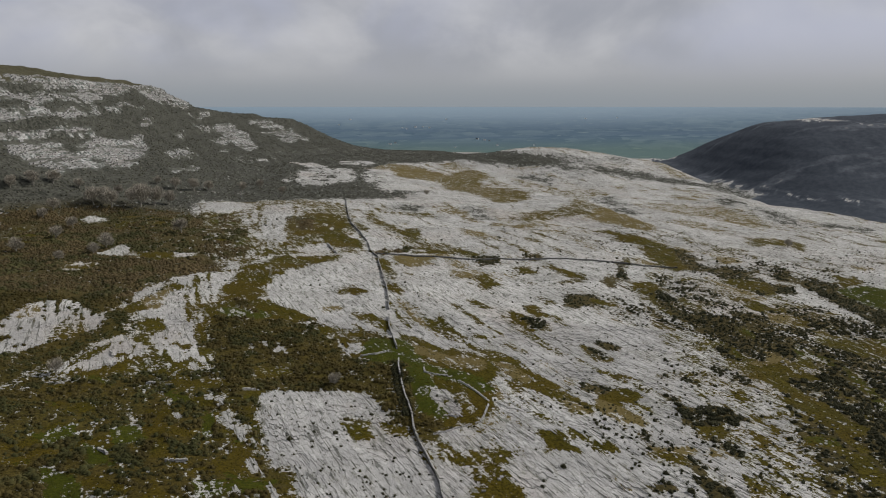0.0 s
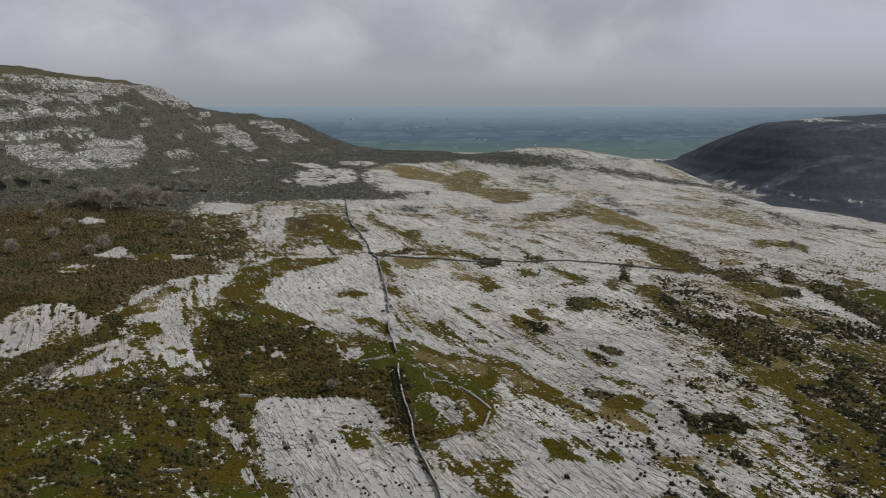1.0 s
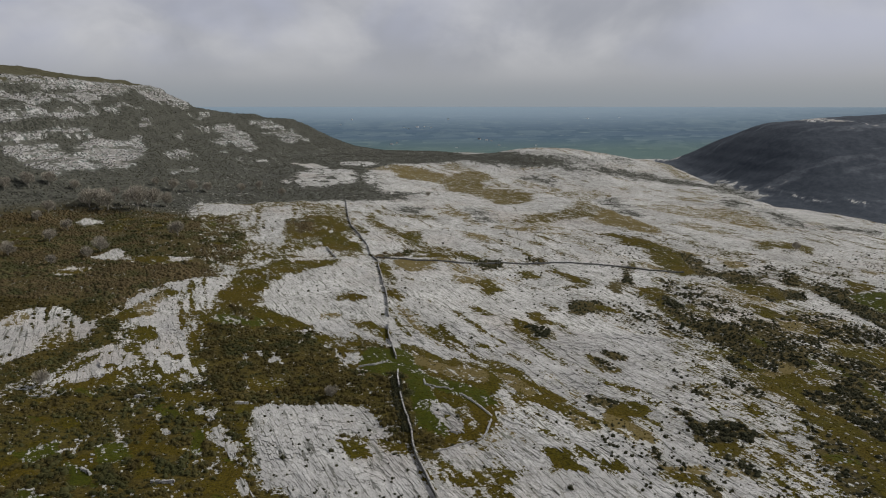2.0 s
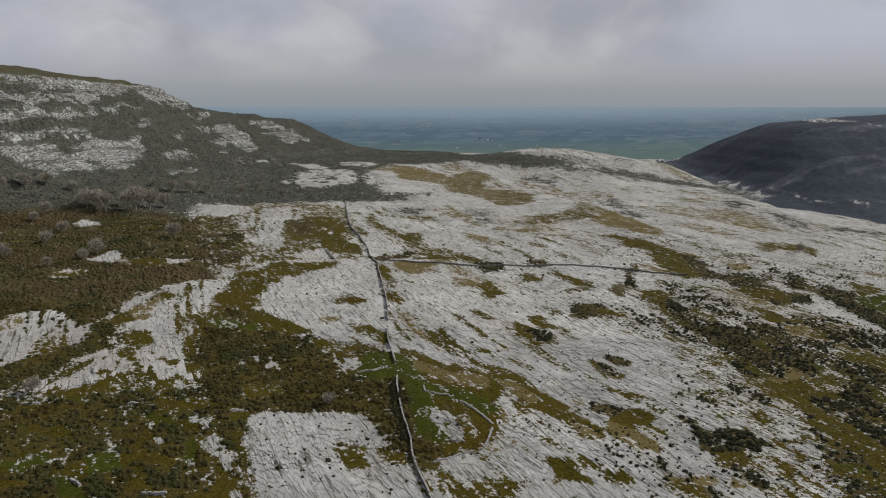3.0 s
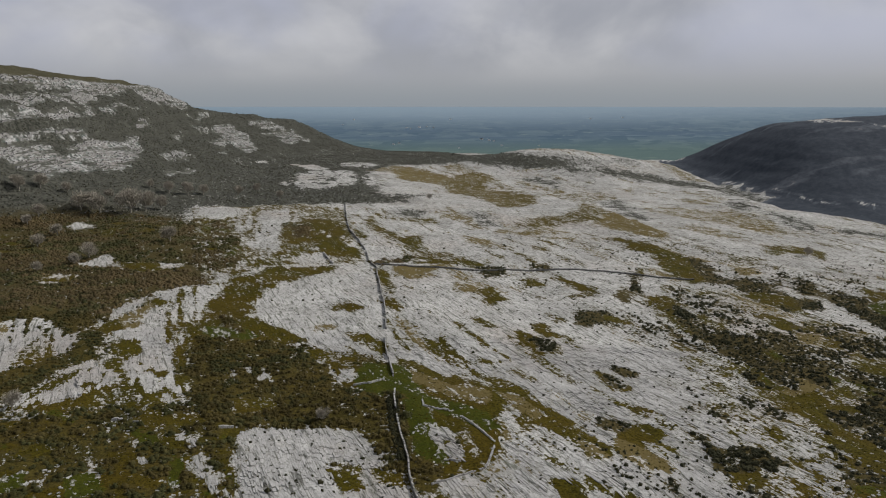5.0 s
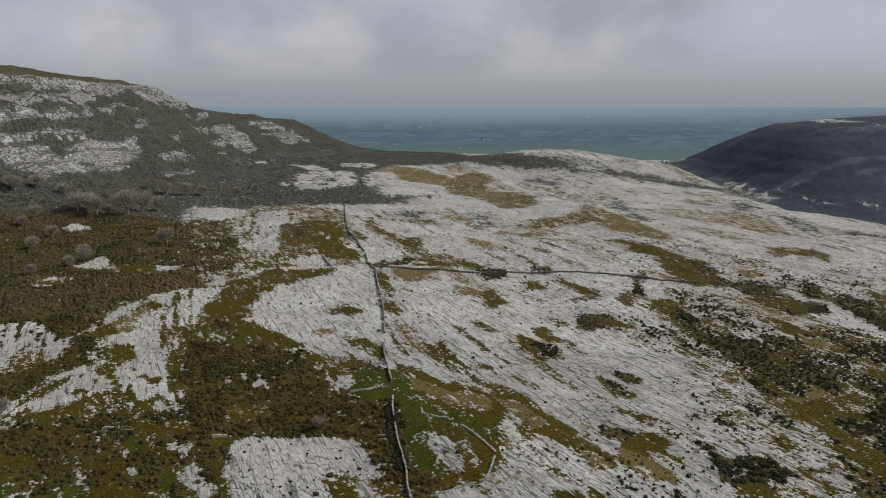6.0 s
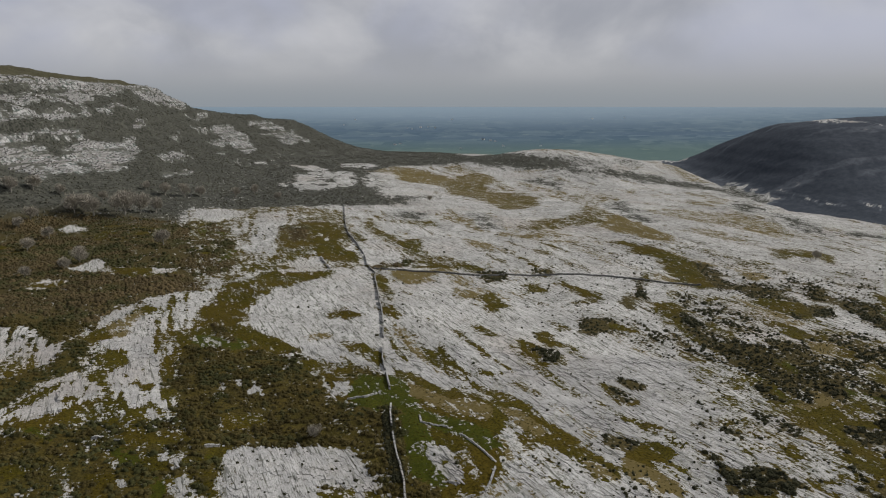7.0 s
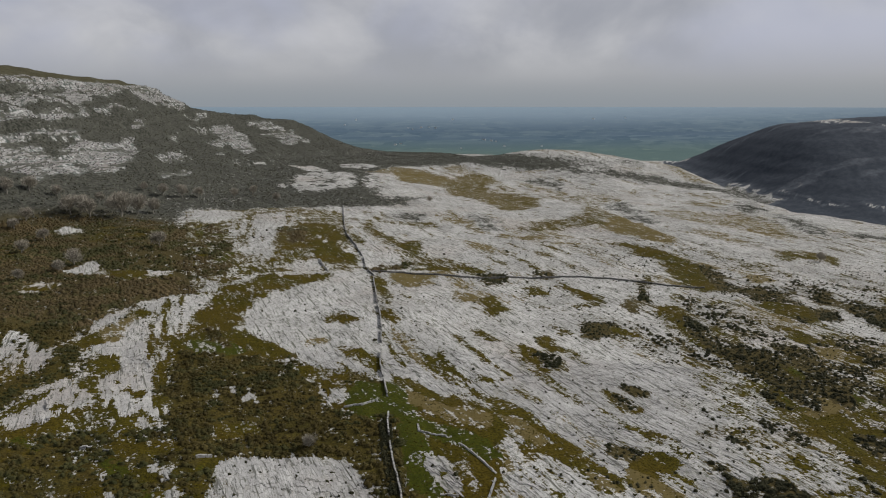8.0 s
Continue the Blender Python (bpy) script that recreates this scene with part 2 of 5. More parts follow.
patch("ochre", 0.5, 184, 620, 210, 597, 231, 580, 192, 546, 170, 558)
patch("scrub", 0.7, 264, 598, 278, 592, 263, 531, 260, 505, 246, 514, 250, 559)
patch("scrub", 0.85, 270, 513, 293, 524, 308, 507, 301, 496, 278, 504)
patch("scrub", 0.7, 354, 941, 363, 881, 368, 828, 359, 823, 282, 695, 264, 696)
# the foot and flank of the eastern hill
patch("rock", 0.42, 363, 951, 369, 923, 374, 834, 363, 832, 357, 883)
patch("rock", 0.4, 381, 845, 397, 809, 417, 771, 409, 770, 388, 802)
patch("rock", 0.4, 428, 773, 443, 766, 456, 751, 435, 751)
patch("rock", 0.6, 505, 1049, 532, 1039, 521, 960, 551, 934, 496, 967)
patch("rock", 0.7, 344, 1167, 412, 1288, 406, 1226, 371, 1171, 353, 1157)
# brown scrub of the west
patch("scrub", 1, -257, 385, -144, 438, -127, 410, -105, 347, -95, 322, -93, 294, -102, 280, -108.5, 256.3, -107.9, 235.8, -96.5, 226.8, -90.0, 207.3, -96.7, 201.8, -95.8, 189.3, -97.9, 175.3, -101.6, 164.3, -111.5, 156.8)
patch("mixed", 0.95, -228, 391, -197, 383, -173, 340, -180, 324, -204, 339)
patch("mixed", 0.95, -194, 424, -144, 422, -134, 391, -149, 367, -177, 385)
patch("rock", 1, -198, 408, -196, 419, -184, 409, -183, 395, -193, 401)
patch("rock", 1, -151, 322, -149, 327, -147, 334, -139, 325, -138, 319, -146, 320)
patch("grass", 0.85, -152, 289, -153, 303, -141, 302, -141, 288, -147, 283)
patch("rock", 0.7, -152, 298, -150, 306, -147, 301, -149, 294)
patch("rock", 0.6, -147, 305, -143, 305, -141, 298, -144, 298)
patch("rock", 0.6, -151, 288, -144, 288, -145, 283)
patch("grass", 0.85, -138, 324, -125, 325, -108, 324, -106, 315, -119, 307, -133, 316)
patch("rock", 0.6, -117, 323, -110, 324, -109, 318, -115, 318)
patch("rock", 0.8, -134.9, 198.8, -131.3, 211.8, -134.0, 225.8, -134.9, 235.8, -125.3, 244.8, -117.0, 235.3, -107.5, 228.8, -102.7, 217.8, -103.2, 210.8, -108.6, 206.3, -111.1, 198.3, -114.2, 186.8, -122.0, 177.8)
patch("grass", 0.6, -116.5, 213.8, -110.7, 217.8, -105.7, 211.3, -107.6, 200.8, -111.3, 200.3)
patch("ochre", 0.55, -134.5, 226.8, -132.6, 233.3, -128.4, 229.3, -126.1, 219.3, -130.5, 217.8)
patch("rock", 0.95, -101.7, 159.8, -97.4, 152.3, -95.1, 153.8, -97.0, 158.3)
patch("rock", 0.95, -95.7, 157.8, -95.3, 161.8, -93.3, 158.3, -94.1, 155.8)
# the rocky rise between scrub and pavement
patch("grass", 0.85, -105.6, 233.8, -103.3, 253.3, -100, 267, -96, 285, -87, 295, -80, 306, -74, 323, -64, 326, -45, 333, -52, 310, -63, 294, -65, 280, -62.0, 257.3, -71.3, 235.8, -69.5, 214.8, -59.4, 187.3, -59.0, 174.8, -64.4, 164.8, -80.4, 170.8, -95.6, 170.8, -95.5, 182.3, -95.7, 195.8, -88.1, 201.3, -94.7, 225.8)
patch("ochre", 0.62, -103.8, 249.3, -99, 264, -92.5, 255.8, -90.9, 236.3, -94.0, 229.8)
patch("rock", 0.8, -101, 278, -96, 288, -81, 296, -81, 277, -78.1, 252.8, -82.5, 241.3, -88.0, 248.3, -90, 264, -97, 268)
patch("rock", 0.66, -95.7, 255.8, -93, 265, -87.6, 251.8, -86.7, 240.8, -80.2, 228.8, -72.1, 209.8, -69.7, 198.3, -78.9, 206.3, -89.3, 228.3)
patch("rock", 0.6, -84.9, 203.8, -82.6, 216.8, -73.3, 209.3, -66.7, 194.8, -59.1, 187.8, -59.7, 181.8, -68.1, 190.8, -68.3, 183.8, -74.8, 190.3)
patch("rock", 0.75, -97.9, 231.8, -91.9, 238.3, -88.7, 228.3, -92.7, 226.3)
patch("rock", 0.6, -93.5, 170.8, -93.9, 175.8, -92.8, 182.8, -90.6, 187.3, -91.4, 196.8, -87.9, 200.8, -81.7, 197.3, -80.3, 188.8, -83.3, 184.8, -85.2, 178.8, -88.2, 172.8)
patch("rock", 0.6, -78.5, 164.8, -72.9, 164.3, -71.3, 161.8, -75.5, 160.8)
patch("rock", 0.55, -67.0, 185.3, -59.4, 179.8, -59.2, 174.3, -64.7, 178.3)
patch("rock", 0.5, -77.0, 229.8, -71.9, 222.8, -69.5, 214.8, -74.5, 219.8)
# north-west pavement
patch("grass", 0.62, -157, 485, -128, 502, -83, 511, -64, 503, -38, 367, -32, 347, -48, 336, -74, 323, -82, 304, -97, 325, -125, 399)
patch("mixed", 0.62, -146, 439, -129, 451, -107, 413, -85, 326, -89, 303, -103, 339, -127, 398)
patch("rock", 1, -152, 477, -140, 491, -119, 490, -119, 464, -128, 446, -144, 455)
patch("rock", 0.62, -119, 464, -98, 489, -82, 473, -84, 434, -76, 380, -75, 351, -94, 365, -112, 425)
patch("rock", 0.6, -67, 342, -56, 359, -46, 344, -55, 330)
patch("grass", 1, -86, 433, -79, 450, -63, 448, -54, 423, -37, 367, -38, 352, -50, 354, -58, 371, -66, 386, -69, 367, -79, 394)
patch("scrub", 0.9, -86, 427, -83, 443, -74, 425, -71, 395, -74, 388)
patch("rock", 0.5, -69, 423, -59, 420, -52, 389, -61, 399)
patch("rock", 0.7, -54, 423, -41, 405, -35, 376, -45, 378)
patch("grass", 0.95, -57, 324, -45, 333, -45, 320, -54, 309)
patch("grass", 0.85, -79, 304, -63, 320, -56, 314, -64, 297, -72, 283, -77, 261, -81, 267, -80, 287)
patch("grass", 0.95, -77.2, 251.8, -72, 266, -58.1, 248.8, -49.4, 244.3, -40.8, 233.3, -43.7, 223.3, -57.7, 221.8, -71.1, 223.8)
patch("lush", 0.8, -72.9, 241.3, -62.3, 241.3, -54.8, 233.3, -60.5, 226.3, -70.1, 228.3)
patch("scrub", 0.6, -71.6, 254.8, -64.9, 244.3, -61.2, 236.8, -66.1, 241.3)
# the pale lens west of the long wall
patch("rock", 1, -65, 275, -59, 297, -49, 311, -34, 326, -27, 307, -20, 279, -16.8, 256.8, -12.9, 227.8, -22.7, 230.3, -31.3, 224.8, -40.1, 234.8, -53.7, 246.3, -61.4, 256.3)
patch("grass", 0.9, -39, 274, -33, 275, -26, 266, -28, 262, -35, 265)
patch("grass", 0.85, -30.8, 241.3, -23.4, 238.8, -14.8, 227.8, -14.3, 218.8, -24.4, 228.8)
patch("ochre", 0.5, -42.1, 247.8, -34.4, 249.3, -33.5, 242.8, -38.9, 239.8)
# strips east of the long wall
patch("grass", 0.85, -43, 446, -41, 476, -35, 438, -26, 424, -16, 399, -8, 417, -9, 385, -22, 396, -37, 431)
patch("grass", 0.7, -30, 478, -4, 489, 1, 469, -25, 465)
patch("grass", 0.95, -8, 366, -0, 380, 12, 365, 22, 351, 16, 343, 5, 353, -7, 352)
patch("scrub", 0.75, -31, 346, -20, 360, -14, 364, -19, 347, -30, 340)
patch("ochre", 0.9, -20, 343, 0, 346, -1, 321, -13, 319, -20, 330)
patch("grass", 0.85, -27, 332, -21, 328, -16, 288, -18, 282, -24, 313)
patch("grass", 0.9, -20, 279, -14, 271, -13, 265, -18, 266)
patch("ochre", 0.62, -16, 264, -10.5, 253.3, -1.9, 231.3, 5.8, 219.8, 1.3, 217.3, -7.0, 232.3, -13.8, 249.8)
patch("grass", 0.85, -3.9, 238.8, 3.3, 227.3, 9.0, 215.3, 4.7, 213.3, -0.8, 224.3)
patch("scrub", 0.75, -30, 505, -12, 515, -13, 489, -26, 483)
patch("grass", 0.6, -21, 385, -9, 382, 6, 365, -3, 365, -16, 375)
patch("grass", 0.75, 3, 378, 10, 365, 8, 357, 2, 362)
patch("ochre", 0.7, 7, 440, 23, 410, 40, 387, 33, 382, 16, 398)
# middle of the pavement
patch("scrub", 0.85, 19, 343, 28, 345, 30, 336, 25, 326, 21, 330)
patch("scrub", 0.8, 44, 349, 51, 349, 51, 342, 44, 341)
patch("grass", 1, 15, 300, 22, 311, 28, 290, 20, 279, 17, 288)
patch("ochre", 0.75, 7, 313, 16, 306, 16, 291, 8, 297)
patch("grass", 1, 36, 324, 41, 328, 45, 316, 38, 314)
patch("grass", 0.95, 52, 338, 57, 325, 61, 320, 66, 301, 60, 299, 54, 318)
patch("grass", 0.7, 50, 398, 60, 393, 60, 385, 50, 385)
patch("grass", 0.55, 71, 419, 79, 418, 88, 398, 96, 394, 83, 392, 74, 409)
patch("scrub", 1, 48, 264, 52, 272, 61, 272, 58, 261, 51.3, 256.3, 48.1, 258.3)
patch("grass", 0.85, 60, 270, 66, 266, 70.2, 258.8, 65, 261, 59, 264)
patch("grass", 0.65, 39, 270, 45, 261, 39.9, 256.8)
patch("grass", 0.95, 31.7, 255.3, 36.2, 258.3, 38.4, 242.3, 34.3, 238.8)
patch("grass", 1, 25.7, 244.8, 32.5, 239.8, 37.4, 231.3, 36.3, 223.8, 30.5, 223.8, 25.9, 232.3)
patch("scrub", 0.7, 30.4, 238.3, 35.8, 235.3, 36.1, 226.3, 31.8, 226.8)
patch("grass", 0.75, 10, 266, 15.1, 257.3, 20.1, 249.3, 15.6, 248.8)
patch("grass", 0.8, 1.6, 240.8, 5.4, 225.3, 11.0, 213.3, 4.7, 212.8, -0.4, 226.8)
patch("grass", 0.6, 11.9, 217.3, 19.0, 217.8, 19.6, 214.8, 11.6, 212.3)
patch("grass", 0.75, 54, 300, 58, 302, 57, 297, 54, 295)
patch("grass", 1, 44.1, 211.8, 47.7, 210.3, 51.4, 202.8, 50.4, 198.8, 46.0, 198.8, 44.6, 203.8)
patch("scrub", 0.75, 45.6, 208.8, 49.2, 207.8, 50.4, 201.3, 46.8, 200.3)
patch("scrub", 0.95, 49.8, 216.3, 54.0, 215.3, 56.1, 212.3, 54.5, 209.8, 50.5, 211.3)
patch("scrub", 0.9, 86, 342, 94, 348, 92, 334, 85, 319, 77, 297, 72, 290, 72, 296, 82, 317)
patch("grass", 0.85, 91, 349, 104, 367, 92, 334)
patch("grass", 0.8, 76.1, 238.3, 80.5, 239.8, 79.7, 225.8, 75.2, 226.3)
patch("grass", 0.5, 71, 261, 77.2, 252.3, 79.8, 250.8, 72.9, 251.8)
# hollows in the east
patch("grass", 0.5, 96, 318, 129, 305, 153.8, 229.8, 85.6, 120.8, 57.9, 118.3, 61.7, 137.8, 70.7, 201.3, 76, 264)
patch("grass", 1, 102, 427, 111, 414, 119, 399, 129, 377, 122, 345, 119, 327, 108, 322, 106, 351, 109, 383, 101, 401)
patch("ochre", 0.8, 119, 399, 129, 377, 138, 370, 152, 362, 138, 363, 129, 370)
patch("scrub", 0.95, 125, 374, 130, 365, 127, 339, 135, 332, 144, 323, 140, 307, 133, 307, 128, 315, 122, 325, 121, 345)
patch("grass", 1, 129, 310, 141, 304, 149, 300, 137, 284, 127, 276, 123, 292)
patch("ochre", 0.8, 138, 363, 149, 353, 150, 342, 137, 337)
patch("scrub", 0.95, 143, 301, 149, 298, 146, 285, 139, 283)
patch("scrub", 0.9, 125, 284, 133, 285, 127, 273, 122, 275)
patch("ochre", 0.65, 119, 313, 125, 294, 130, 273, 125, 268, 118, 284)
patch("grass", 0.95, 120, 272, 125, 266, 120.4, 256.3, 116, 260)
patch("scrub", 0.95, 157, 330, 157, 312, 159, 304, 150, 308)
patch("scrub", 1, 154, 308, 164, 306, 170, 299, 168, 287, 169, 272, 168.0, 255.8, 154.1, 233.3, 152.8, 244.3, 156, 265, 158, 289, 154, 295)
patch("lush", 1, 167, 290, 180, 295, 187, 288, 171, 261, 167, 272, 166, 282)
patch("grass", 0.95, 175, 311, 206, 348, 181, 296, 172, 295)
patch("grass", 0.8, 193, 443, 216, 449, 226, 431, 212, 411, 205, 425, 183, 414)
patch("ochre", 0.7, 218, 375, 227, 368, 219, 359, 212, 364)
patch("grass", 0.6, 201, 392, 208, 387, 203, 380, 199, 384)
patch("scrub", 0.4, 195, 383, 211, 362, 199, 351, 163, 325)
patch("grass", 0.5, 123, 411, 145, 400, 176, 410, 160, 359, 152, 370, 138, 388)
patch("scrub", 0.5, 144, 329, 156, 340, 154, 327, 145, 319)
# the long streaks of the south-east
patch("mixed", 0.8, 102.3, 243.3, 128.5, 252.3, 146.4, 247.3, 151.1, 225.3, 85.6, 120.8, 77.2, 122.8, 82.6, 146.3, 89.6, 177.3, 88.5, 199.8, 89.2, 228.8)
patch("scrub", 0.45, 98, 315, 108, 294, 115, 265, 106.5, 248.8, 98, 272, 95, 301)
patch("grass", 1, 82, 298, 91, 299, 89, 281, 89.5, 258.8, 92.1, 241.3, 89.1, 239.3, 83.9, 254.3, 83, 272, 81, 287)
patch("scrub", 0.98, 89, 286, 92, 277, 90.9, 259.3, 95.9, 253.3, 97.6, 240.3, 97.4, 229.8, 93.4, 225.3, 90.1, 236.8, 87.3, 251.8, 85, 268)
patch("scrub", 0.5, 70, 268, 80, 261, 85.5, 246.3, 87.3, 234.3, 81.9, 241.3, 73.4, 253.3)
patch("scrub", 1, 95.9, 253.3, 104.4, 248.8, 101.1, 234.3, 102.8, 225.8, 110.8, 222.3, 110.2, 213.3, 107.8, 201.3, 104.1, 204.8, 101.2, 217.8, 95.1, 224.8, 92.8, 238.8)
patch("scrub", 0.92, 109.1, 251.3, 117.8, 251.3, 115.6, 236.8, 111.1, 224.8, 106.6, 230.3, 105.4, 239.3)
patch("mixed", 0.62, 122, 261, 144, 262, 149.7, 253.3, 148.8, 237.3, 149.8, 226.3, 142.8, 214.8, 124.2, 213.8, 118.5, 223.8, 116.9, 236.3)
patch("ochre", 0.85, 120.5, 253.8, 128.9, 252.3, 122.5, 241.3, 117.6, 242.8)
patch("scrub", 0.6, 118.8, 240.3, 127.7, 234.3, 125.2, 218.8, 117.1, 217.3, 113.5, 224.8)
patch("scrub", 0.55, 145.6, 253.3, 149.9, 246.3, 151.8, 235.8, 149.7, 229.8, 142.9, 233.8)
patch("grass", 0.85, 124.1, 227.3, 136.0, 228.3, 147.2, 221.8, 139.7, 209.8, 127.8, 213.8, 121.2, 218.3)
patch("ochre", 0.85, 96.1, 228.3, 101.7, 218.8, 106.6, 205.8, 99.8, 194.8, 93.9, 200.8, 88.9, 201.8, 95.0, 207.3)
patch("grass", 0.7, 115.2, 213.3, 116.1, 201.8, 111.0, 198.3, 104.4, 201.8)
patch("scrub", 0.92, 97.8, 227.8, 103.4, 220.3, 97.7, 204.8, 95.6, 212.8)
patch("grass", 1, 90.7, 205.3, 95.1, 201.3, 103.7, 205.3, 102.6, 197.3, 98.2, 188.3, 97.4, 177.3, 100.1, 171.3, 99.4, 162.3, 105.6, 152.8, 92.7, 132.3, 90.9, 143.3, 90.8, 149.8, 91.7, 154.3, 90.3, 161.3, 92.3, 170.8, 91.4, 181.3, 89.5, 187.3, 91.4, 199.8)
patch("scrub", 0.9, 99.8, 192.8, 105.3, 190.3, 107.4, 184.8, 101.4, 182.8, 98.0, 185.8)
patch("scrub", 1, 103.7, 158.8, 109.4, 158.8, 91.8, 130.8, 93.7, 143.8, 96.0, 150.3)
patch("scrub", 0.9, 113.7, 206.8, 116.8, 199.8, 114.6, 189.3, 115.0, 181.8, 110.8, 163.3, 107.6, 164.8, 111.1, 181.3, 111.0, 192.8)
patch("scrub", 0.85, 101.8, 172.8, 104.8, 171.8, 103.2, 160.3, 100.0, 161.8)
patch("scrub", 0.75, 122.3, 220.3, 128.1, 214.3, 134.2, 204.3, 124.5, 185.3, 120.3, 188.8, 120.9, 201.3)
patch("scrub", 0.6, 78.7, 198.3, 84.1, 193.3, 85.3, 184.8, 81.4, 182.8, 78.5, 191.3)
patch("scrub", 0.6, 66.8, 184.8, 70.5, 182.3, 70.6, 179.3, 66.8, 180.3)
# the thicket and patches of the south-east corner
patch("scrub", 1, 65.4, 166.8, 69.1, 166.8, 72.2, 159.3, 69.6, 156.8, 66.9, 157.3, 64.6, 152.8, 60.1, 149.8, 58.3, 150.8, 62.2, 157.3)
patch("scrub", 0.92, 59.6, 166.3, 62.0, 162.3, 60.0, 152.3, 58.9, 157.3)
patch("scrub", 0.75, 57.2, 172.8, 60.4, 172.3, 60.5, 168.3, 58.0, 169.3)
patch("grass", 0.9, 60.1, 155.8, 66.1, 156.3, 62.9, 149.8, 58.7, 149.3)
patch("scrub", 0.92, 61.6, 150.3, 63.9, 146.3, 65.4, 143.3, 63.6, 140.8, 61.9, 143.3)
patch("ochre", 0.9, 44.3, 140.3, 49.0, 142.8, 56.0, 143.8, 53.7, 140.3, 46.9, 136.3, 44.1, 135.3)
patch("grass", 0.95, 43.9, 138.8, 50.1, 138.8, 52.9, 137.3, 48.5, 133.8, 45.2, 135.3)
patch("ochre", 0.75, 59.0, 145.8, 62.9, 143.3, 60.3, 139.8, 57.8, 141.3)
patch("scrub", 1, 51.5, 137.3, 53.6, 135.3, 53.8, 130.8, 56.1, 126.3, 54.8, 117.8, 50.5, 117.8, 51.1, 125.3, 50.9, 129.8)
patch("scrub", 0.9, 39.9, 124.8, 44.3, 125.8, 44.2, 123.3, 39.8, 122.3)
patch("ochre", 0.5, 80.0, 134.3, 81.5, 132.8, 80.7, 129.3, 79.3, 130.8)
patch("scrub", 0.5, 43.7, 150.3, 47.5, 150.3, 46.2, 141.8, 43.9, 144.3)
# grass bands south of the middle
patch("grass", 0.97, 16.4, 195.3, 21.0, 194.3, 23.9, 185.3, 30.3, 177.8, 33.3, 168.3, 37.8, 163.3, 36.6, 156.3, 31.9, 155.3, 28.4, 165.8, 22.3, 172.3, 17.3, 180.8, 12.8, 184.3)
patch("ochre", 0.8, 15.1, 190.3, 19.6, 188.3, 24.5, 178.3, 22.6, 174.8, 17.4, 181.3)
patch("ochre", 0.75, 29.8, 166.3, 35.8, 161.3, 36.1, 156.8, 31.6, 157.3)
patch("grass", 1, 40.3, 170.8, 46.0, 178.3, 52.1, 176.3, 52.5, 171.3, 46.4, 168.3, 46.9, 156.3, 42.8, 156.8, 39.8, 161.3, 38.5, 165.8)
patch("ochre", 0.85, 39.2, 168.8, 43.9, 166.8, 48.5, 157.3, 49.1, 153.8, 43.2, 153.3, 39.0, 157.8)
patch("scrub", 0.8, 37.3, 179.3, 43.9, 178.8, 44.8, 176.3, 38.7, 171.8, 35.6, 174.3)
patch("grass", 0.55, 15.4, 178.8, 22.1, 170.8, 27.1, 156.3, 29.0, 149.3, 23.7, 152.8, 16.9, 161.8)
patch("grass", 0.95, 22.1, 147.8, 26.0, 147.3, 28.3, 141.3, 29.6, 138.3, 26.4, 138.8, 22.9, 144.3)
patch("grass", 0.95, 33.1, 143.8, 37.4, 142.8, 37.9, 138.8, 34.3, 137.3, 32.3, 139.8)
patch("grass", 0.6, 28.2, 148.8, 33.0, 144.8, 31.8, 142.3, 28.1, 144.8)
patch("grass", 1, 23.0, 141.8, 24.4, 141.8, 23.7, 138.3, 22.4, 138.8)
patch("grass", 0.8, 2.7, 139.3, 8.7, 138.3, 10.0, 140.3, 16.7, 138.3, 15.1, 134.3, 12.7, 130.8, 14.0, 126.3, 15.4, 122.8, 16.3, 115.3, 10.2, 114.8, 8.7, 124.3, 5.7, 128.3, 4.1, 133.8)
patch("grass", 0.75, 6.6, 124.3, 9.0, 122.8, 8.8, 114.8, 6.8, 114.8)
patch("grass", 0.5, -0.6, 146.8, 2.9, 140.8, 6.0, 131.3, 4.3, 129.3, 1.1, 136.3)
patch("ochre", 0.5, 35.9, 131.8, 37.8, 132.8, 37.6, 130.8)
# scrub, lawn and enclosure beside the long wall
patch("scrub", 1, -71.4, 228.8, -58.5, 225.3, -42.9, 229.3, -34.0, 218.3, -23.3, 217.3, -13.8, 211.3, -11.0, 188.3, -9.5, 169.8, -6.2, 156.3, -3.6, 153.8, -4.7, 145.3, -7.5, 148.8, -10.7, 151.3, -13.9, 159.8, -17.2, 167.8, -24.3, 168.8, -35.7, 170.3, -44.8, 167.8, -52.1, 169.3, -58.8, 181.8, -68.0, 209.8)
patch("rock", 0.4, -54.0, 202.8, -46.3, 209.3, -37.5, 205.3, -37.1, 196.8, -46.4, 194.3, -52.0, 197.8)
patch("grass", 0.75, -50.1, 183.8, -41.6, 185.8, -37.7, 182.8, -45.3, 175.8)
patch("rock", 0.3, -49.9, 182.8, -47.1, 184.8, -45.6, 176.8, -47.6, 176.8)
patch("grass", 0.85, -29.7, 212.3, -19.0, 207.8, -12.5, 188.3, -19.3, 191.3, -26.4, 196.3)
patch("rock", 0.45, -28.4, 204.3, -22.2, 205.8, -19.8, 197.8, -25.5, 197.8)
patch("grass", 0.7, -39.0, 223.3, -23.6, 220.3, -22.4, 211.3, -33.0, 211.3)
patch("grass", 1, -12.4, 219.8, -5.7, 214.3, 4.5, 202.8, 12.4, 192.3, 16.1, 180.8, 13.8, 169.8, 14.2, 158.8, 9.9, 152.8, 1.9, 149.3, -0.3, 153.8, -4.5, 171.8, -7.9, 188.3)
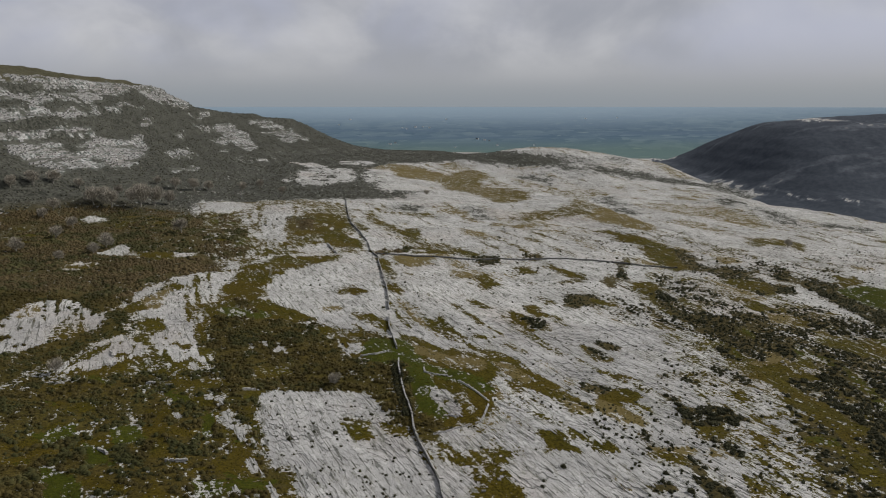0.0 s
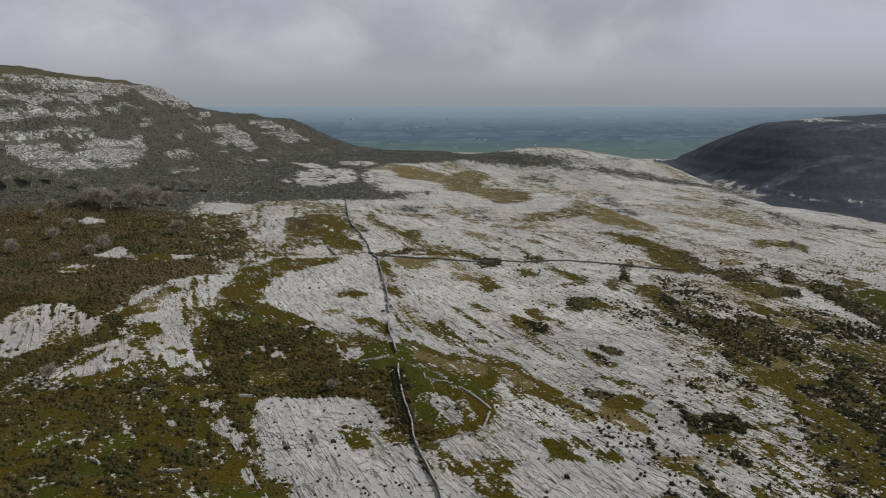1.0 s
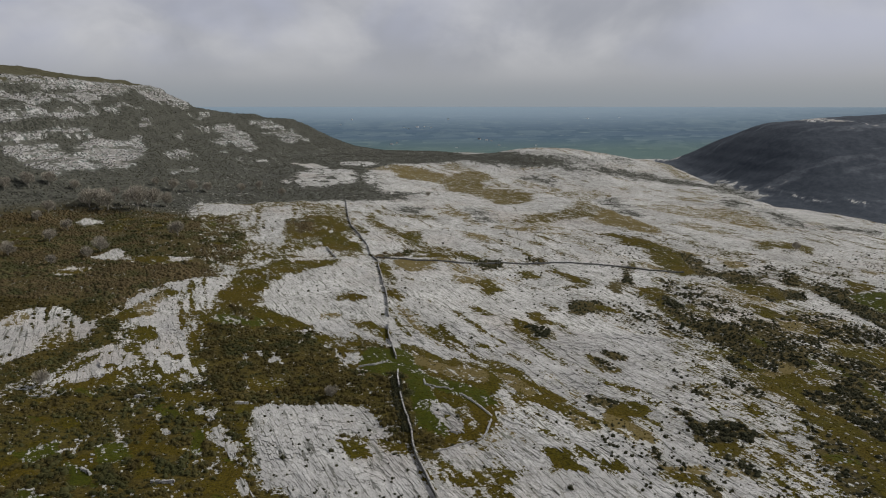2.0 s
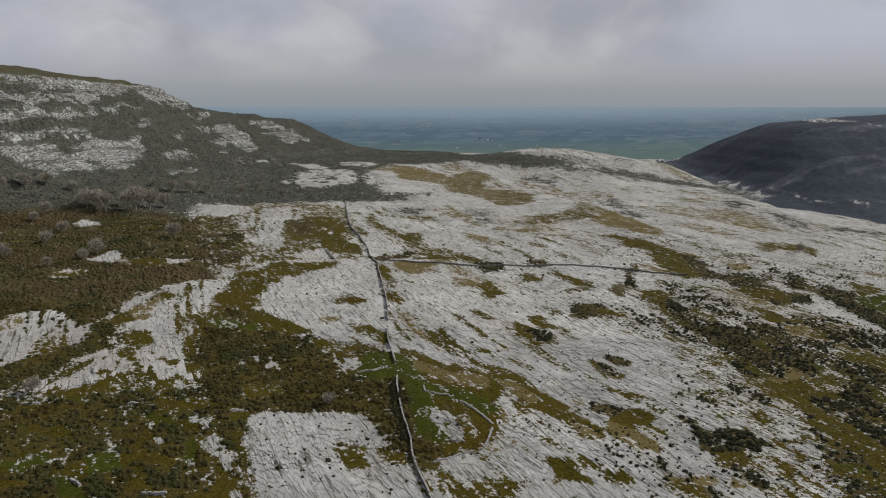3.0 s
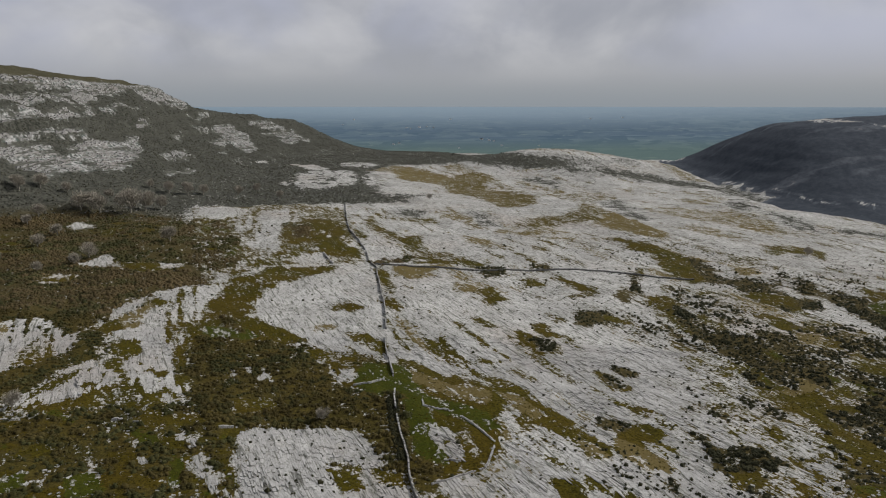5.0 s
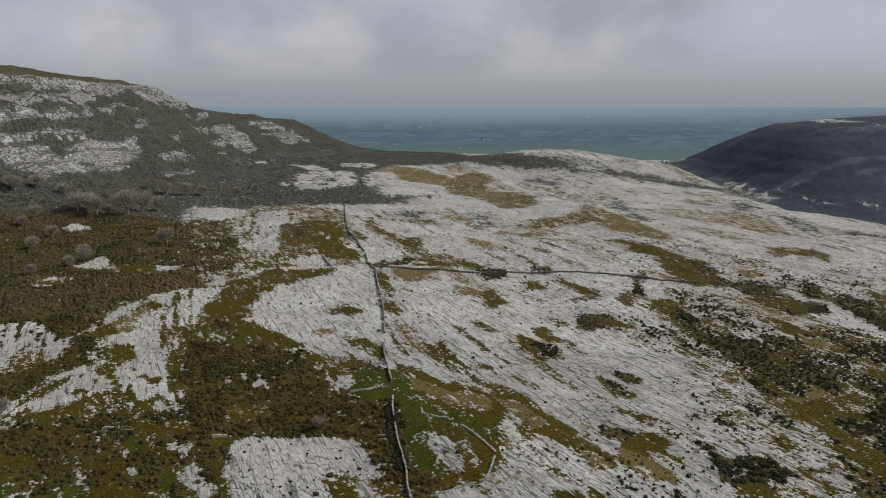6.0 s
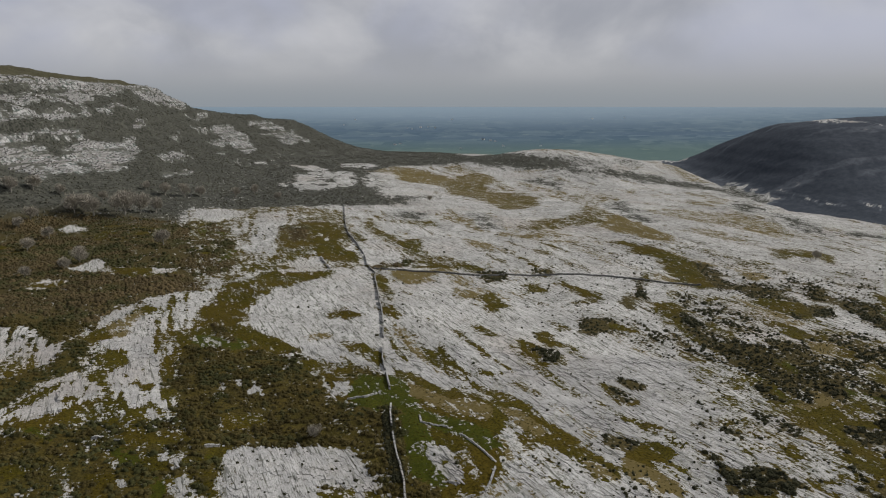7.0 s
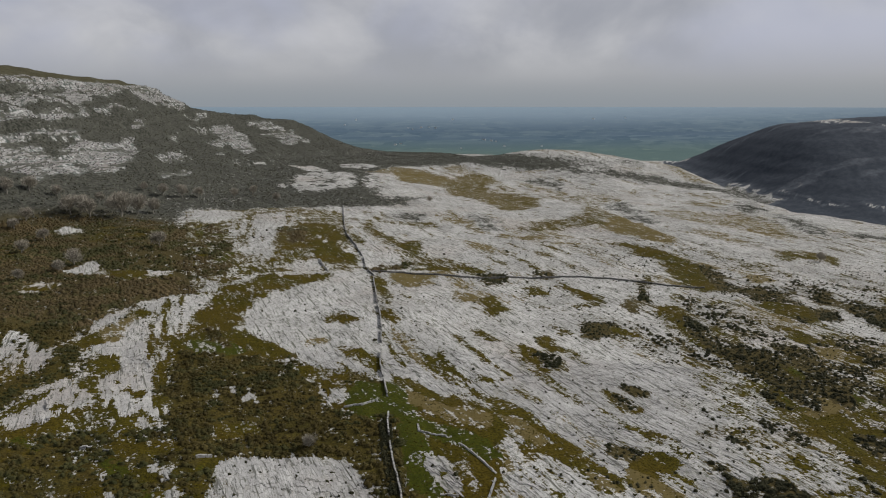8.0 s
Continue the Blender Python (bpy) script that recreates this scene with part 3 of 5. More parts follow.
patch("lush", 1, -20.2, 211.8, -12.4, 209.3, -7.9, 188.3, -4.5, 171.8, 0.3, 160.3, -0.3, 153.3, -5.8, 156.3, -8.3, 169.8, -11.1, 183.8, -17.5, 188.8, -21.1, 198.8)
patch("lush", 0.95, -12.0, 211.8, -7.2, 206.3, -4.4, 188.8, -1.3, 172.3, 2.1, 159.8, 1.3, 153.3, -2.5, 154.8, -7.3, 169.8, -9.9, 183.8)
patch("scrub", 0.9, -11.3, 187.3, -9.3, 183.8, -7.2, 166.3, -4.7, 154.8, -6.4, 155.8, -9.4, 169.8)
patch("lush", 0.85, -5.4, 188.3, 4.0, 182.3, 11.4, 176.3, 13.8, 169.8, 10.6, 167.8, 3.8, 175.8, -3.8, 180.8)
patch("ochre", 0.85, -6.7, 207.8, 4.3, 195.3, 13.8, 190.3, 11.8, 182.3, 2.5, 186.3, -5.6, 196.8)
patch("rock", 0.6, -2.8, 169.3, 2.2, 167.8, 6.5, 162.8, 8.3, 157.3, 3.3, 155.8, 0.7, 159.8, -1.4, 164.3)
patch("rock", 0.35, 10.9, 169.3, 17.4, 166.8, 24.9, 159.3, 19.2, 157.8, 14.2, 161.8)
patch("scrub", 1, -4.1, 155.8, 0.3, 153.8, 0.2, 146.3, -2.4, 143.3, -4.6, 148.3)
# the pale field at the wall's near end
patch("rock", 1, -43.7, 162.8, -40.4, 166.3, -24.4, 169.8, -17.1, 166.8, -12.2, 158.3, -10.7, 154.3, -14.4, 152.8, -8.9, 145.3, -3.5, 141.3, -1.6, 131.8, 1.3, 114.3, -26.7, 110.8, -29.9, 122.3, -33.5, 134.3, -37.6, 144.3, -41.1, 151.8)
patch("grass", 1, -21.5, 151.8, -15.9, 152.8, -14.5, 145.8, -18.2, 143.8)
patch("scrub", 0.75, -22.7, 154.3, -17.3, 154.3, -18.4, 151.8)
patch("grass", 0.95, -12.1, 152.3, -6.7, 150.8, -6.5, 145.3, -10.5, 147.3)
patch("grass", 0.6, -34.1, 129.8, -28.3, 124.8, -20.2, 110.8, -26.5, 110.8)
patch("grass", 0.55, -4.9, 147.3, -1.8, 138.8, -0.7, 131.8, -2.4, 135.3)
# broken ground at the west of the pale field
patch("mixed", 1, -114.1, 160.8, -102.6, 161.3, -97.1, 165.8, -80.6, 171.3, -63.9, 175.8, -57.0, 181.8, -51.4, 167.8, -43.7, 168.8, -41.1, 151.8, -35.8, 139.3, -30.4, 124.8, -25.9, 110.8, -82.0, 110.3)
patch("rock", 0.7, -55.4, 162.8, -51.8, 161.3, -40.3, 144.3, -38.6, 139.8, -41.2, 141.3, -47.2, 147.8)
patch("rock", 0.3, -53.7, 160.8, -49.4, 159.3, -44.7, 151.3, -46.6, 149.3)
patch("rock", 0.3, -62.8, 158.8, -56.6, 153.3, -53.0, 148.3, -52.0, 144.8, -58.7, 151.3)
patch("rock", 0.5, -40.0, 136.8, -31.2, 124.3, -27.9, 115.8, -33.0, 121.3, -36.7, 128.8)
patch("rock", 0.5, -39.3, 121.8, -35.1, 118.3, -31.7, 110.8, -37.3, 110.3)
patch("scrub", 0.98, -108.6, 152.3, -91.1, 156.8, -82.8, 148.8, -84.2, 141.3, -98.8, 136.8)
patch("scrub", 0.95, -75.8, 156.8, -70.3, 157.8, -66.1, 152.3, -68.8, 143.3, -72.6, 147.8)
patch("scrub", 0.95, -56.5, 141.3, -51.2, 140.3, -47.3, 130.8, -52.3, 133.3)
patch("scrub", 0.92, -62.9, 128.8, -56.1, 129.3, -53.3, 119.3, -59.9, 121.8)
patch("scrub", 0.95, -53.6, 127.8, -48.6, 126.3, -46.8, 117.8, -50.3, 119.8)
patch("scrub", 0.95, -91.8, 125.8, -75.4, 126.3, -70.0, 118.3, -62.5, 111.3, -82.0, 110.3)
patch("scrub", 0.8, -49.3, 137.8, -44.5, 141.3, -42.0, 136.3, -45.0, 131.3)
patch("scrub", 0.8, -64.9, 119.8, -57.4, 116.3, -55.0, 110.8, -61.2, 111.8)
patch("scrub", 0.85, -82.6, 172.8, -74.1, 176.3, -67.0, 172.3, -68.4, 168.3, -78.0, 168.3)
patch("scrub", 0.85, -68.6, 161.8, -63.9, 159.8, -62.6, 154.3, -66.1, 155.8)
patch("lush", 1, -74.9, 126.3, -67.8, 123.8, -61.0, 111.8, -66.6, 110.8)
patch("lush", 0.95, -71.5, 136.3, -66.1, 134.3, -62.0, 127.8, -67.6, 127.8)
patch("lush", 0.9, -69.2, 144.3, -65.2, 146.8, -61.3, 139.8, -65.1, 137.3)
patch("lush", 0.7, -83.2, 139.3, -77.5, 144.8, -74.5, 140.8, -78.6, 134.8)
patch("lush", 0.7, -54.4, 156.3, -50.9, 153.3, -46.9, 141.3, -49.9, 142.8)
patch("lush", 0.65, -45.6, 122.8, -40.5, 123.3, -38.7, 116.8, -43.0, 116.3)
# crags of the western hill
patch("rock", 0.62, -341, 574, -357, 678, -340, 716, -330, 694, -330, 625, -331, 556)
patch("rock", 0.85, -337, 621, -339, 718, -328, 773, -332, 858, -319, 893, -308, 902, -299, 908, -294, 899, -294, 855, -302, 842, -302, 795, -321, 827, -317, 779, -313, 736, -321, 694, -326, 693, -329, 622)
patch("rock", 0.78, -322, 540, -321, 605, -325, 681, -318, 724, -309, 704, -312, 623, -308, 563, -315, 525)
patch("rock", 0.85, -307, 511, -297, 542, -300, 606, -304, 677, -301, 676, -290, 603, -289, 541, -303, 503)
patch("rock", 0.95, -300, 688, -297, 715, -295, 762, -292, 751, -297, 688)
patch("rock", 0.85, -283, 695, -278, 717, -282, 751, -273, 720, -278, 697)
patch("rock", 0.85, -294, 486, -288, 515, -279, 533, -279, 528, -292, 482)
patch("rock", 0.85, -279, 535, -277, 556, -279, 608, -270, 583, -274, 553)
patch("rock", 1, -282, 494, -279, 519, -270, 540, -265, 534, -265, 565, -263, 610, -271, 686, -251, 652, -231, 591, -229, 567, -230, 538, -240, 508, -246, 492, -241, 485, -243, 470, -250, 478, -262, 474, -268, 482, -276, 483)
patch("scrub", 0.9, -269, 538, -267, 560, -259, 538, -262, 528)
patch("scrub", 0.6, -251, 532, -247, 550, -234, 539, -239, 523)
patch("rock", 0.65, -237, 651, -242, 725, -225, 705, -224, 655, -226, 634)
patch("rock", 0.65, -261, 749, -266, 793, -259, 779, -256, 751)
patch("rock", 0.95, -206, 579, -207, 641, -202, 635, -201, 575)
patch("rock", 0.75, -283, 853, -278, 934, -276, 923, -281, 862)
patch("rock", 0.55, -271, 820, -263, 875, -256, 850, -263, 821)
patch("rock", 0.9, -263, 893, -252, 944, -229, 927, -204, 860, -206, 824, -226, 843, -243, 857)
patch("rock", 0.85, -242, 808, -240, 847, -233, 846, -235, 807)
patch("rock", 0.75, -227, 774, -223, 817, -219, 786)
patch("rock", 0.85, -245, 982, -224, 1031, -208, 1036, -224, 994)
patch("rock", 0.88, -228, 973, -197, 1049, -185, 1035, -201, 989)
patch("rock", 0.85, -203, 973, -179, 1035, -171, 1030, -191, 973)
patch("rock", 0.7, -191, 797, -184, 807, -183, 798, -188, 789)
patch("grass", 0.9, -395, 659, -389, 760, -396, 809, -358, 680, -338, 562)
# ---------------------------------------------------------------- materials
def limestone_nodes(t, p, k=1.0):
    """Pale weathered limestone: clefts along the grain, pits, lichen."""
    g = stretched(t, p, -GRAIN, (0.28, 1.0, 1.0))
    big = grainy(t, p, 0.035, 4, 0.6)
    mid = grainy(t, g, 0.55, 5, 0.65)
    fine = grainy(t, p, 2.6, 4, 0.7)
    c = blend(t, ramp(t, big, 0.3, 0.7), (0.350 * k, 0.340 * k, 0.326 * k), (0.515 * k, 0.503 * k, 0.482 * k))
    warm = grainy(t, p, 0.012, 4, 0.65)
    c = blend(t, ramp(t, warm, 0.5, 0.66, 0.0, 0.8), c, (0.40 * k, 0.36 * k, 0.33 * k))
    c = blend(t, ramp(t, mid, 0.36, 0.62, 0.45, 0.0), c, (0.26, 0.255, 0.25))
    c = blend(t, ramp(t, fine, 0.34, 0.52, 0.5, 0.0), c, (0.14, 0.14, 0.135))
    grit = grainy(t, p, 6.0, 3, 0.7)
    c = blend(t, ramp(t, grit, 0.38, 0.52, 0.45, 0.0), c, (0.12, 0.12, 0.115))
    slit = grainy(t, stretched(t, p, -GRAIN, (0.10, 1.0, 1.0)), 1.15, 3, 0.6, 0.15)
    c = blend(t, ramp(t, slit, 0.37, 0.415, 0.75, 0.0), c, (0.055, 0.056, 0.045))
    long = grainy(t, stretched(t, p, -GRAIN, (0.05, 1.0, 1.0)), 0.95, 2, 0.5)
    c = blend(t, ramp(t, long, 0.31, 0.345, 0.75, 0.0), c, (0.07, 0.07, 0.05))
    spot = grainy(t, stretched(t, p, -GRAIN, (0.5, 1.0, 1.0)), 1.1, 3, 0.7)
    c = blend(t, ramp(t, spot, 0.33, 0.39, 0.6, 0.0), c, (0.07, 0.068, 0.05))
    return c, calc(t, "ADD", mid, calc(t, "MULTIPLY", fine, 0.5))


def make_limestone(name, tint=1.0):
    m, t, bs = material(name)
    geo = add(t, "ShaderNodeNewGeometry")
    p = geo.outputs["Position"]
    c, rough = limestone_nodes(t, p)
    isl = geo.outputs["Random Per Island"]
    own = add(t, "ShaderNodeObjectInfo").outputs["Random"]
    var = calc(t, "FRACT", calc(t, "ADD", isl, own))
    c = blend(t, 1.0, c, add(t, "ShaderNodeCombineColor", {k: ramp(t, var, 0, 1, 0.90 * tint, 1.07 * tint) for k in range(3)}).outputs[0], "MULTIPLY")
    put(t, c, bs.inputs["Base Color"])
    bs.inputs["Roughness"].default_value = 0.9
    bs.inputs["Specular IOR Level"].default_value = 0.2
    b = add(t, "ShaderNodeBump", {"Strength": 0.5, "Distance": 0.25, "Height": rough})
    put(t, b.outputs[0], bs.inputs["Normal"])
    return m


def make_ground():
    m, t, bs = material("burren_ground")
    p = add(t, "ShaderNodeNewGeometry").outputs["Position"]
    a = add(t, "ShaderNodeAttribute", attr="cover")
    s = add(t, "ShaderNodeSeparateColor", {0: a.outputs["Color"]})
    b = add(t, "ShaderNodeAttribute", attr="cover_more")
    s2 = add(t, "ShaderNodeSeparateColor", {0: b.outputs["Color"]})
    grass, lush, ochre = s.outputs[0], s.outputs[1], s.outputs[2]
    scrub, shade_haze, lowland = s2.outputs[0], s2.outputs[1], s2.outputs[2]
    c, rough = limestone_nodes(t, p, 1.0)
    g = stretched(t, p, -GRAIN, (0.26, 1.0, 1.0))
    cleft = grainy(t, g, 1.1, 5, 0.75)
    c = blend(t, ramp(t, cleft, 0.40, 0.47, 0.8, 0.0), c, (0.075, 0.08, 0.06))
    speck = grainy(t, p, 0.8, 5, 0.85)
    c = blend(t, ramp(t, speck, 0.38, 0.47, 0.7, 0.0), c, (0.10, 0.098, 0.08))
    hill = b.outputs["Alpha"]
    face = grainy(t, add(t, "ShaderNodeMapping", {"Vector": p, "Scale": (0.4, 0.4, 0.4)}).outputs[0], 0.55, 4, 0.7)
    bed = grainy(t, add(t, "ShaderNodeMapping", {"Vector": p, "Scale": (0.02, 0.02, 0.5)}).outputs[0], 0.6, 4, 0.65)
    rocky = blend(t, ramp(t, face, 0.36, 0.5, 0.5, 0.0), (0.35, 0.345, 0.335), (0.055, 0.056, 0.05))
    fall = grainy(t, add(t, "ShaderNodeMapping", {"Vector": p, "Scale": (0.36, 0.36, 0.05)}).outputs[0], 1.0, 4, 0.7)
    rocky = blend(t, ramp(t, fall, 0.44, 0.50, 0.95, 0.0), rocky, (0.055, 0.07, 0.062))
    rocky = blend(t, ramp(t, calc(t, "ADD", bed, calc(t, "MULTIPLY", calc(t, "SUBTRACT", speck, 0.5), 0.35)), 0.44, 0.51, 0.9, 0.0), rocky, blend(t, ramp(t, speck, 0.4, 0.6), (0.03, 0.031, 0.025), (0.085, 0.083, 0.066)))
    rocky = blend(t, ramp(t, grainy(t, p, 0.09, 4, 0.7), 0.40, 0.50, 0.8, 0.0), rocky, (0.065, 0.064, 0.05))
    px = add(t, "ShaderNodeSeparateXYZ", {0: p})
    joint = add(t, "ShaderNodeTexVoronoi", {"Vector": add(t, "ShaderNodeMapping", {"Vector": p, "Scale": (0.30, 0.30, 0.16)}).outputs[0], "Scale": 1.0}, feature="DISTANCE_TO_EDGE").outputs[0]
    rocky = blend(t, ramp(t, calc(t, "ADD", joint, calc(t, "MULTIPLY", calc(t, "SUBTRACT", speck, 0.5), 0.25)), 0.02, 0.12, 0.7, 0.0), rocky, (0.06, 0.06, 0.052))
    c = blend(t, hill, c, rocky)
    c = blend(t, calc(t, "MULTIPLY", a.outputs["Alpha"], 0.4), c, (0.12, 0.115, 0.095))
    n1 = grainy(t, p, 0.16, 5, 0.68)
    n2 = grainy(t, p, 0.9, 4, 0.7)
    ng = grainy(t, g, 0.5, 4, 0.7)
    jit = calc(t, "ADD", calc(t, "MULTIPLY", calc(t, "SUBTRACT", n1, 0.5), 1.0), calc(t, "ADD", calc(t, "MULTIPLY", calc(t, "SUBTRACT", n2, 0.5), 1.5), calc(t, "MULTIPLY", calc(t, "SUBTRACT", ng, 0.5), 1.4)))

    jit = calc(t, "MULTIPLY", jit, calc(t, "SUBTRACT", 1.7, calc(t, "MULTIPLY", hill, 0.7)))

    def over(c, mask, colour, lo=0.42, hi=0.58):
        return blend(t, ramp(t, calc(t, "ADD", mask, calc(t, "MULTIPLY", jit, ramp(t, mask, 0.0, 0.15))), lo, hi), c, colour)
    wide = grainy(t, p, 0.05, 3, 0.5)
    oc = blend(t, n2, (0.060, 0.046, 0.015), (0.125, 0.097, 0.040))
    tuft = grainy(t, p, 1.7, 5, 0.8)
    gr = blend(t, ramp(t, tuft, 0.36, 0.62), (0.017, 0.014, 0.002), blend(t, ramp(t, n1, 0.3, 0.7), (0.039, 0.034, 0.003), (0.074, 0.059, 0.006)))
    gr = blend(t, ramp(t, wide, 0.4, 0.6), gr, blend(t, ramp(t, tuft, 0.36, 0.62), (0.022, 0.016, 0.002), (0.068, 0.050, 0.006)))
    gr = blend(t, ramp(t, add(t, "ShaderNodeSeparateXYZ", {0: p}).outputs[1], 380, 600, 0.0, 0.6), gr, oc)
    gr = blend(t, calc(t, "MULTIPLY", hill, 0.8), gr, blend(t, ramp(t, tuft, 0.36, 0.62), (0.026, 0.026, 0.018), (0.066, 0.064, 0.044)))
    lu = blend(t, ramp(t, tuft, 0.36, 0.62), (0.020, 0.022, 0.003), blend(t, ramp(t, n1, 0.3, 0.7), (0.028, 0.036, 0.003), (0.050, 0.053, 0.005)))
    sc = blend(t, ramp(t, tuft, 0.38, 0.62), (0.026, 0.021, 0.008), blend(t, ramp(t, n1, 0.3, 0.7), (0.046, 0.038, 0.013), (0.084, 0.065, 0.025)))
    wood = grainy(t, p, 0.5, 5, 0.75)
    sc = blend(t, calc(t, "MULTIPLY", ramp(t, px.outputs[1], 215, 270, 0.55, 0.0), ramp(t, px.outputs[0], 4, 16, 1.0, 0.0)), sc, gr)
    # haze put into the colour: scrub greys on the hill and farther off
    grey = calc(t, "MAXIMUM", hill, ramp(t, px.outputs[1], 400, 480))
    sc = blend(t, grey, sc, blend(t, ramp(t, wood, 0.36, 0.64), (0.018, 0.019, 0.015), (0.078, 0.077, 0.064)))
    # eastern hill: cloud shade and blue haze put into the ground colour
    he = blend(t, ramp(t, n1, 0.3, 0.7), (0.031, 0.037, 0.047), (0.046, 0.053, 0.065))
    c = over(c, ochre, oc)
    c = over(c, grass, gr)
    c = over(c, lush, lu)
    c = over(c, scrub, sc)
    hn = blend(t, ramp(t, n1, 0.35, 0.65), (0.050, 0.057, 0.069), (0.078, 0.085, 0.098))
    c = blend(t, ramp(t, shade_haze, 0.25, 0.5), c, hn)
    c = blend(t, ramp(t, shade_haze, 0.62, 0.95), c, he)
    # the far lowland: small fields and hedges, their colours blued for haze
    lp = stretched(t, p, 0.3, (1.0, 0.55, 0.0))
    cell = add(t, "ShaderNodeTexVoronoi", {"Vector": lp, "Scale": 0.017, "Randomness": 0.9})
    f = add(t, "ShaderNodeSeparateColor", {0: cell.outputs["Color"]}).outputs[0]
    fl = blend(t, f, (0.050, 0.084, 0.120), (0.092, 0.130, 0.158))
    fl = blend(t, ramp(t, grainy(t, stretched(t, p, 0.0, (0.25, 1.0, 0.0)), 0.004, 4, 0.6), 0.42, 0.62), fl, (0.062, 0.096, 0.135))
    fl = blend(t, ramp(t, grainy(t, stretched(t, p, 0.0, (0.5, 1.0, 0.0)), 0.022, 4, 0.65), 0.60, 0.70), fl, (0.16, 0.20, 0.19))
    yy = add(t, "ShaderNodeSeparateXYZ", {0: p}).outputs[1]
    # distance haze put into the colour: greener near, pale blue towards the horizon
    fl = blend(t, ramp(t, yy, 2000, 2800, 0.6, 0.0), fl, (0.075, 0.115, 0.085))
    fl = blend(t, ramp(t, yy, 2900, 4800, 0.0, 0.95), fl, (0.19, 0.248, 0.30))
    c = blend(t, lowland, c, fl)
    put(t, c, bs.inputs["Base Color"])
    bs.inputs["Roughness"].default_value = 0.95
    bs.inputs["Specular IOR Level"].default_value = 0.05
    relief = calc(t, "ADD", calc(t, "MULTIPLY", rough, calc(t, "SUBTRACT", 1.0, hill)), calc(t, "MULTIPLY", n2, 0.8))
    bp = add(t, "ShaderNodeBump", {"Strength": 0.55, "Distance": 0.5, "Height": relief})
    put(t, bp.outputs[0], bs.inputs["Normal"])
    return m


def make_leaf(name, dark, light, spread=0.5, green=False):
    m, t, bs = material(name)
    geo = add(t, "ShaderNodeNewGeometry")
    p = geo.outputs["Position"]
    n = grainy(t, p, 0.08, 4, 0.65)
    v = calc(t, "ADD", calc(t, "MULTIPLY", geo.outputs["Random Per Island"], spread), calc(t, "MULTIPLY", ramp(t, n, 0.3, 0.7), 1 - spread))
    c = blend(t, v, dark, light)
    if green:
        m2 = calc(t, "ADD", calc(t, "MULTIPLY", grainy(t, p, 0.13, 4, 0.7), 0.55), calc(t, "MULTIPLY", grainy(t, p, 0.018, 3, 0.6), 0.45))
        c = blend(t, ramp(t, m2, 0.47, 0.56, 0.0, 0.85), c, blend(t, v, (0.021, 0.024, 0.009), (0.050, 0.051, 0.020)))
    put(t, c, bs.inputs["Base Color"])
    bs.inputs["Roughness"].default_value = 0.85
    bs.inputs["Specular IOR Level"].default_value = 0.05
    return m


def make_plain(name, a, b, scale, rough=0.8):
    m, t, bs = material(name)
    p = add(t, "ShaderNodeNewGeometry").outputs["Position"]
    put(t, blend(t, grainy(t, p, scale, 4, 0.6), a, b), bs.inputs["Base Color"])
    bs.inputs["Roughness"].default_value = rough
    return m


M_GROUND = make_ground()
M_ROCK = make_limestone("limestone", 0.86)
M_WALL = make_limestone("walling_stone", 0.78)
# the walls' shadow side put into colour: a darker copy of the stone
M_WALL_SHADED = make_limestone("shaded_walling_stone", 0.42)
M_CRAG = make_limestone("crag_limestone", 0.70)
M_SCRUB = make_leaf("hazel_scrub", (0.040, 0.031, 0.015), (0.090, 0.067, 0.034), 0.28, green=True)
M_OLIVE = make_leaf("olive_scrub", (0.026, 0.021, 0.007), (0.070, 0.055, 0.019), 0.3, green=True)
M_GREEN = make_leaf("dark_shrub", (0.016, 0.018, 0.010), (0.050, 0.047, 0.025))
# far wood, its colour greyed and lightened to stand for haze
M_FOREST = make_leaf("hill_wood", (0.036, 0.037, 0.028), (0.080, 0.077, 0.060))
M_TWIG = make_leaf("bare_twigs", (0.21, 0.19, 0.155), (0.35, 0.32, 0.265))
M_GRASS = make_leaf("rough_grass", (0.024, 0.021, 0.003), (0.072, 0.057, 0.010))
M_BARK = make_plain("bark", (0.15, 0.135, 0.115), (0.27, 0.25, 0.21), 3.0)
M_WHITE = make_plain("whitewash", (0.72, 0.72, 0.70), (0.82, 0.81, 0.79), 0.5)
M_SLATE = make_plain("slate", (0.22, 0.23, 0.25), (0.32, 0.33, 0.35), 0.8)
# ---------------------------------------------------------------- mesh helpers
def mesh_from(name, verts, faces, mat, smooth_shade=False):
    """A mesh from arrays of places and of triangles or quads."""
    verts, faces = np.asarray(verts, np.float32), np.asarray(faces, np.int32)
    me = bpy.data.meshes.new(name)
    k = faces.shape[1]
    me.vertices.add(len(verts))
    me.vertices.foreach_set("co", verts.ravel())
    me.loops.add(faces.size)
    me.loops.foreach_set("vertex_index", faces.ravel())
    me.polygons.add(len(faces))
    me.polygons.foreach_set("loop_start", np.arange(0, faces.size, k, dtype=np.int32))
    me.update(calc_edges=True)
    me.polygons.foreach_set("use_smooth", np.full(len(faces), smooth_shade))
    me.materials.append(mat)
    return me


def part(name, me, parent, label=""):
    ob = new(name, me)
    ob.parent = parent
    return tagged(ob, label)


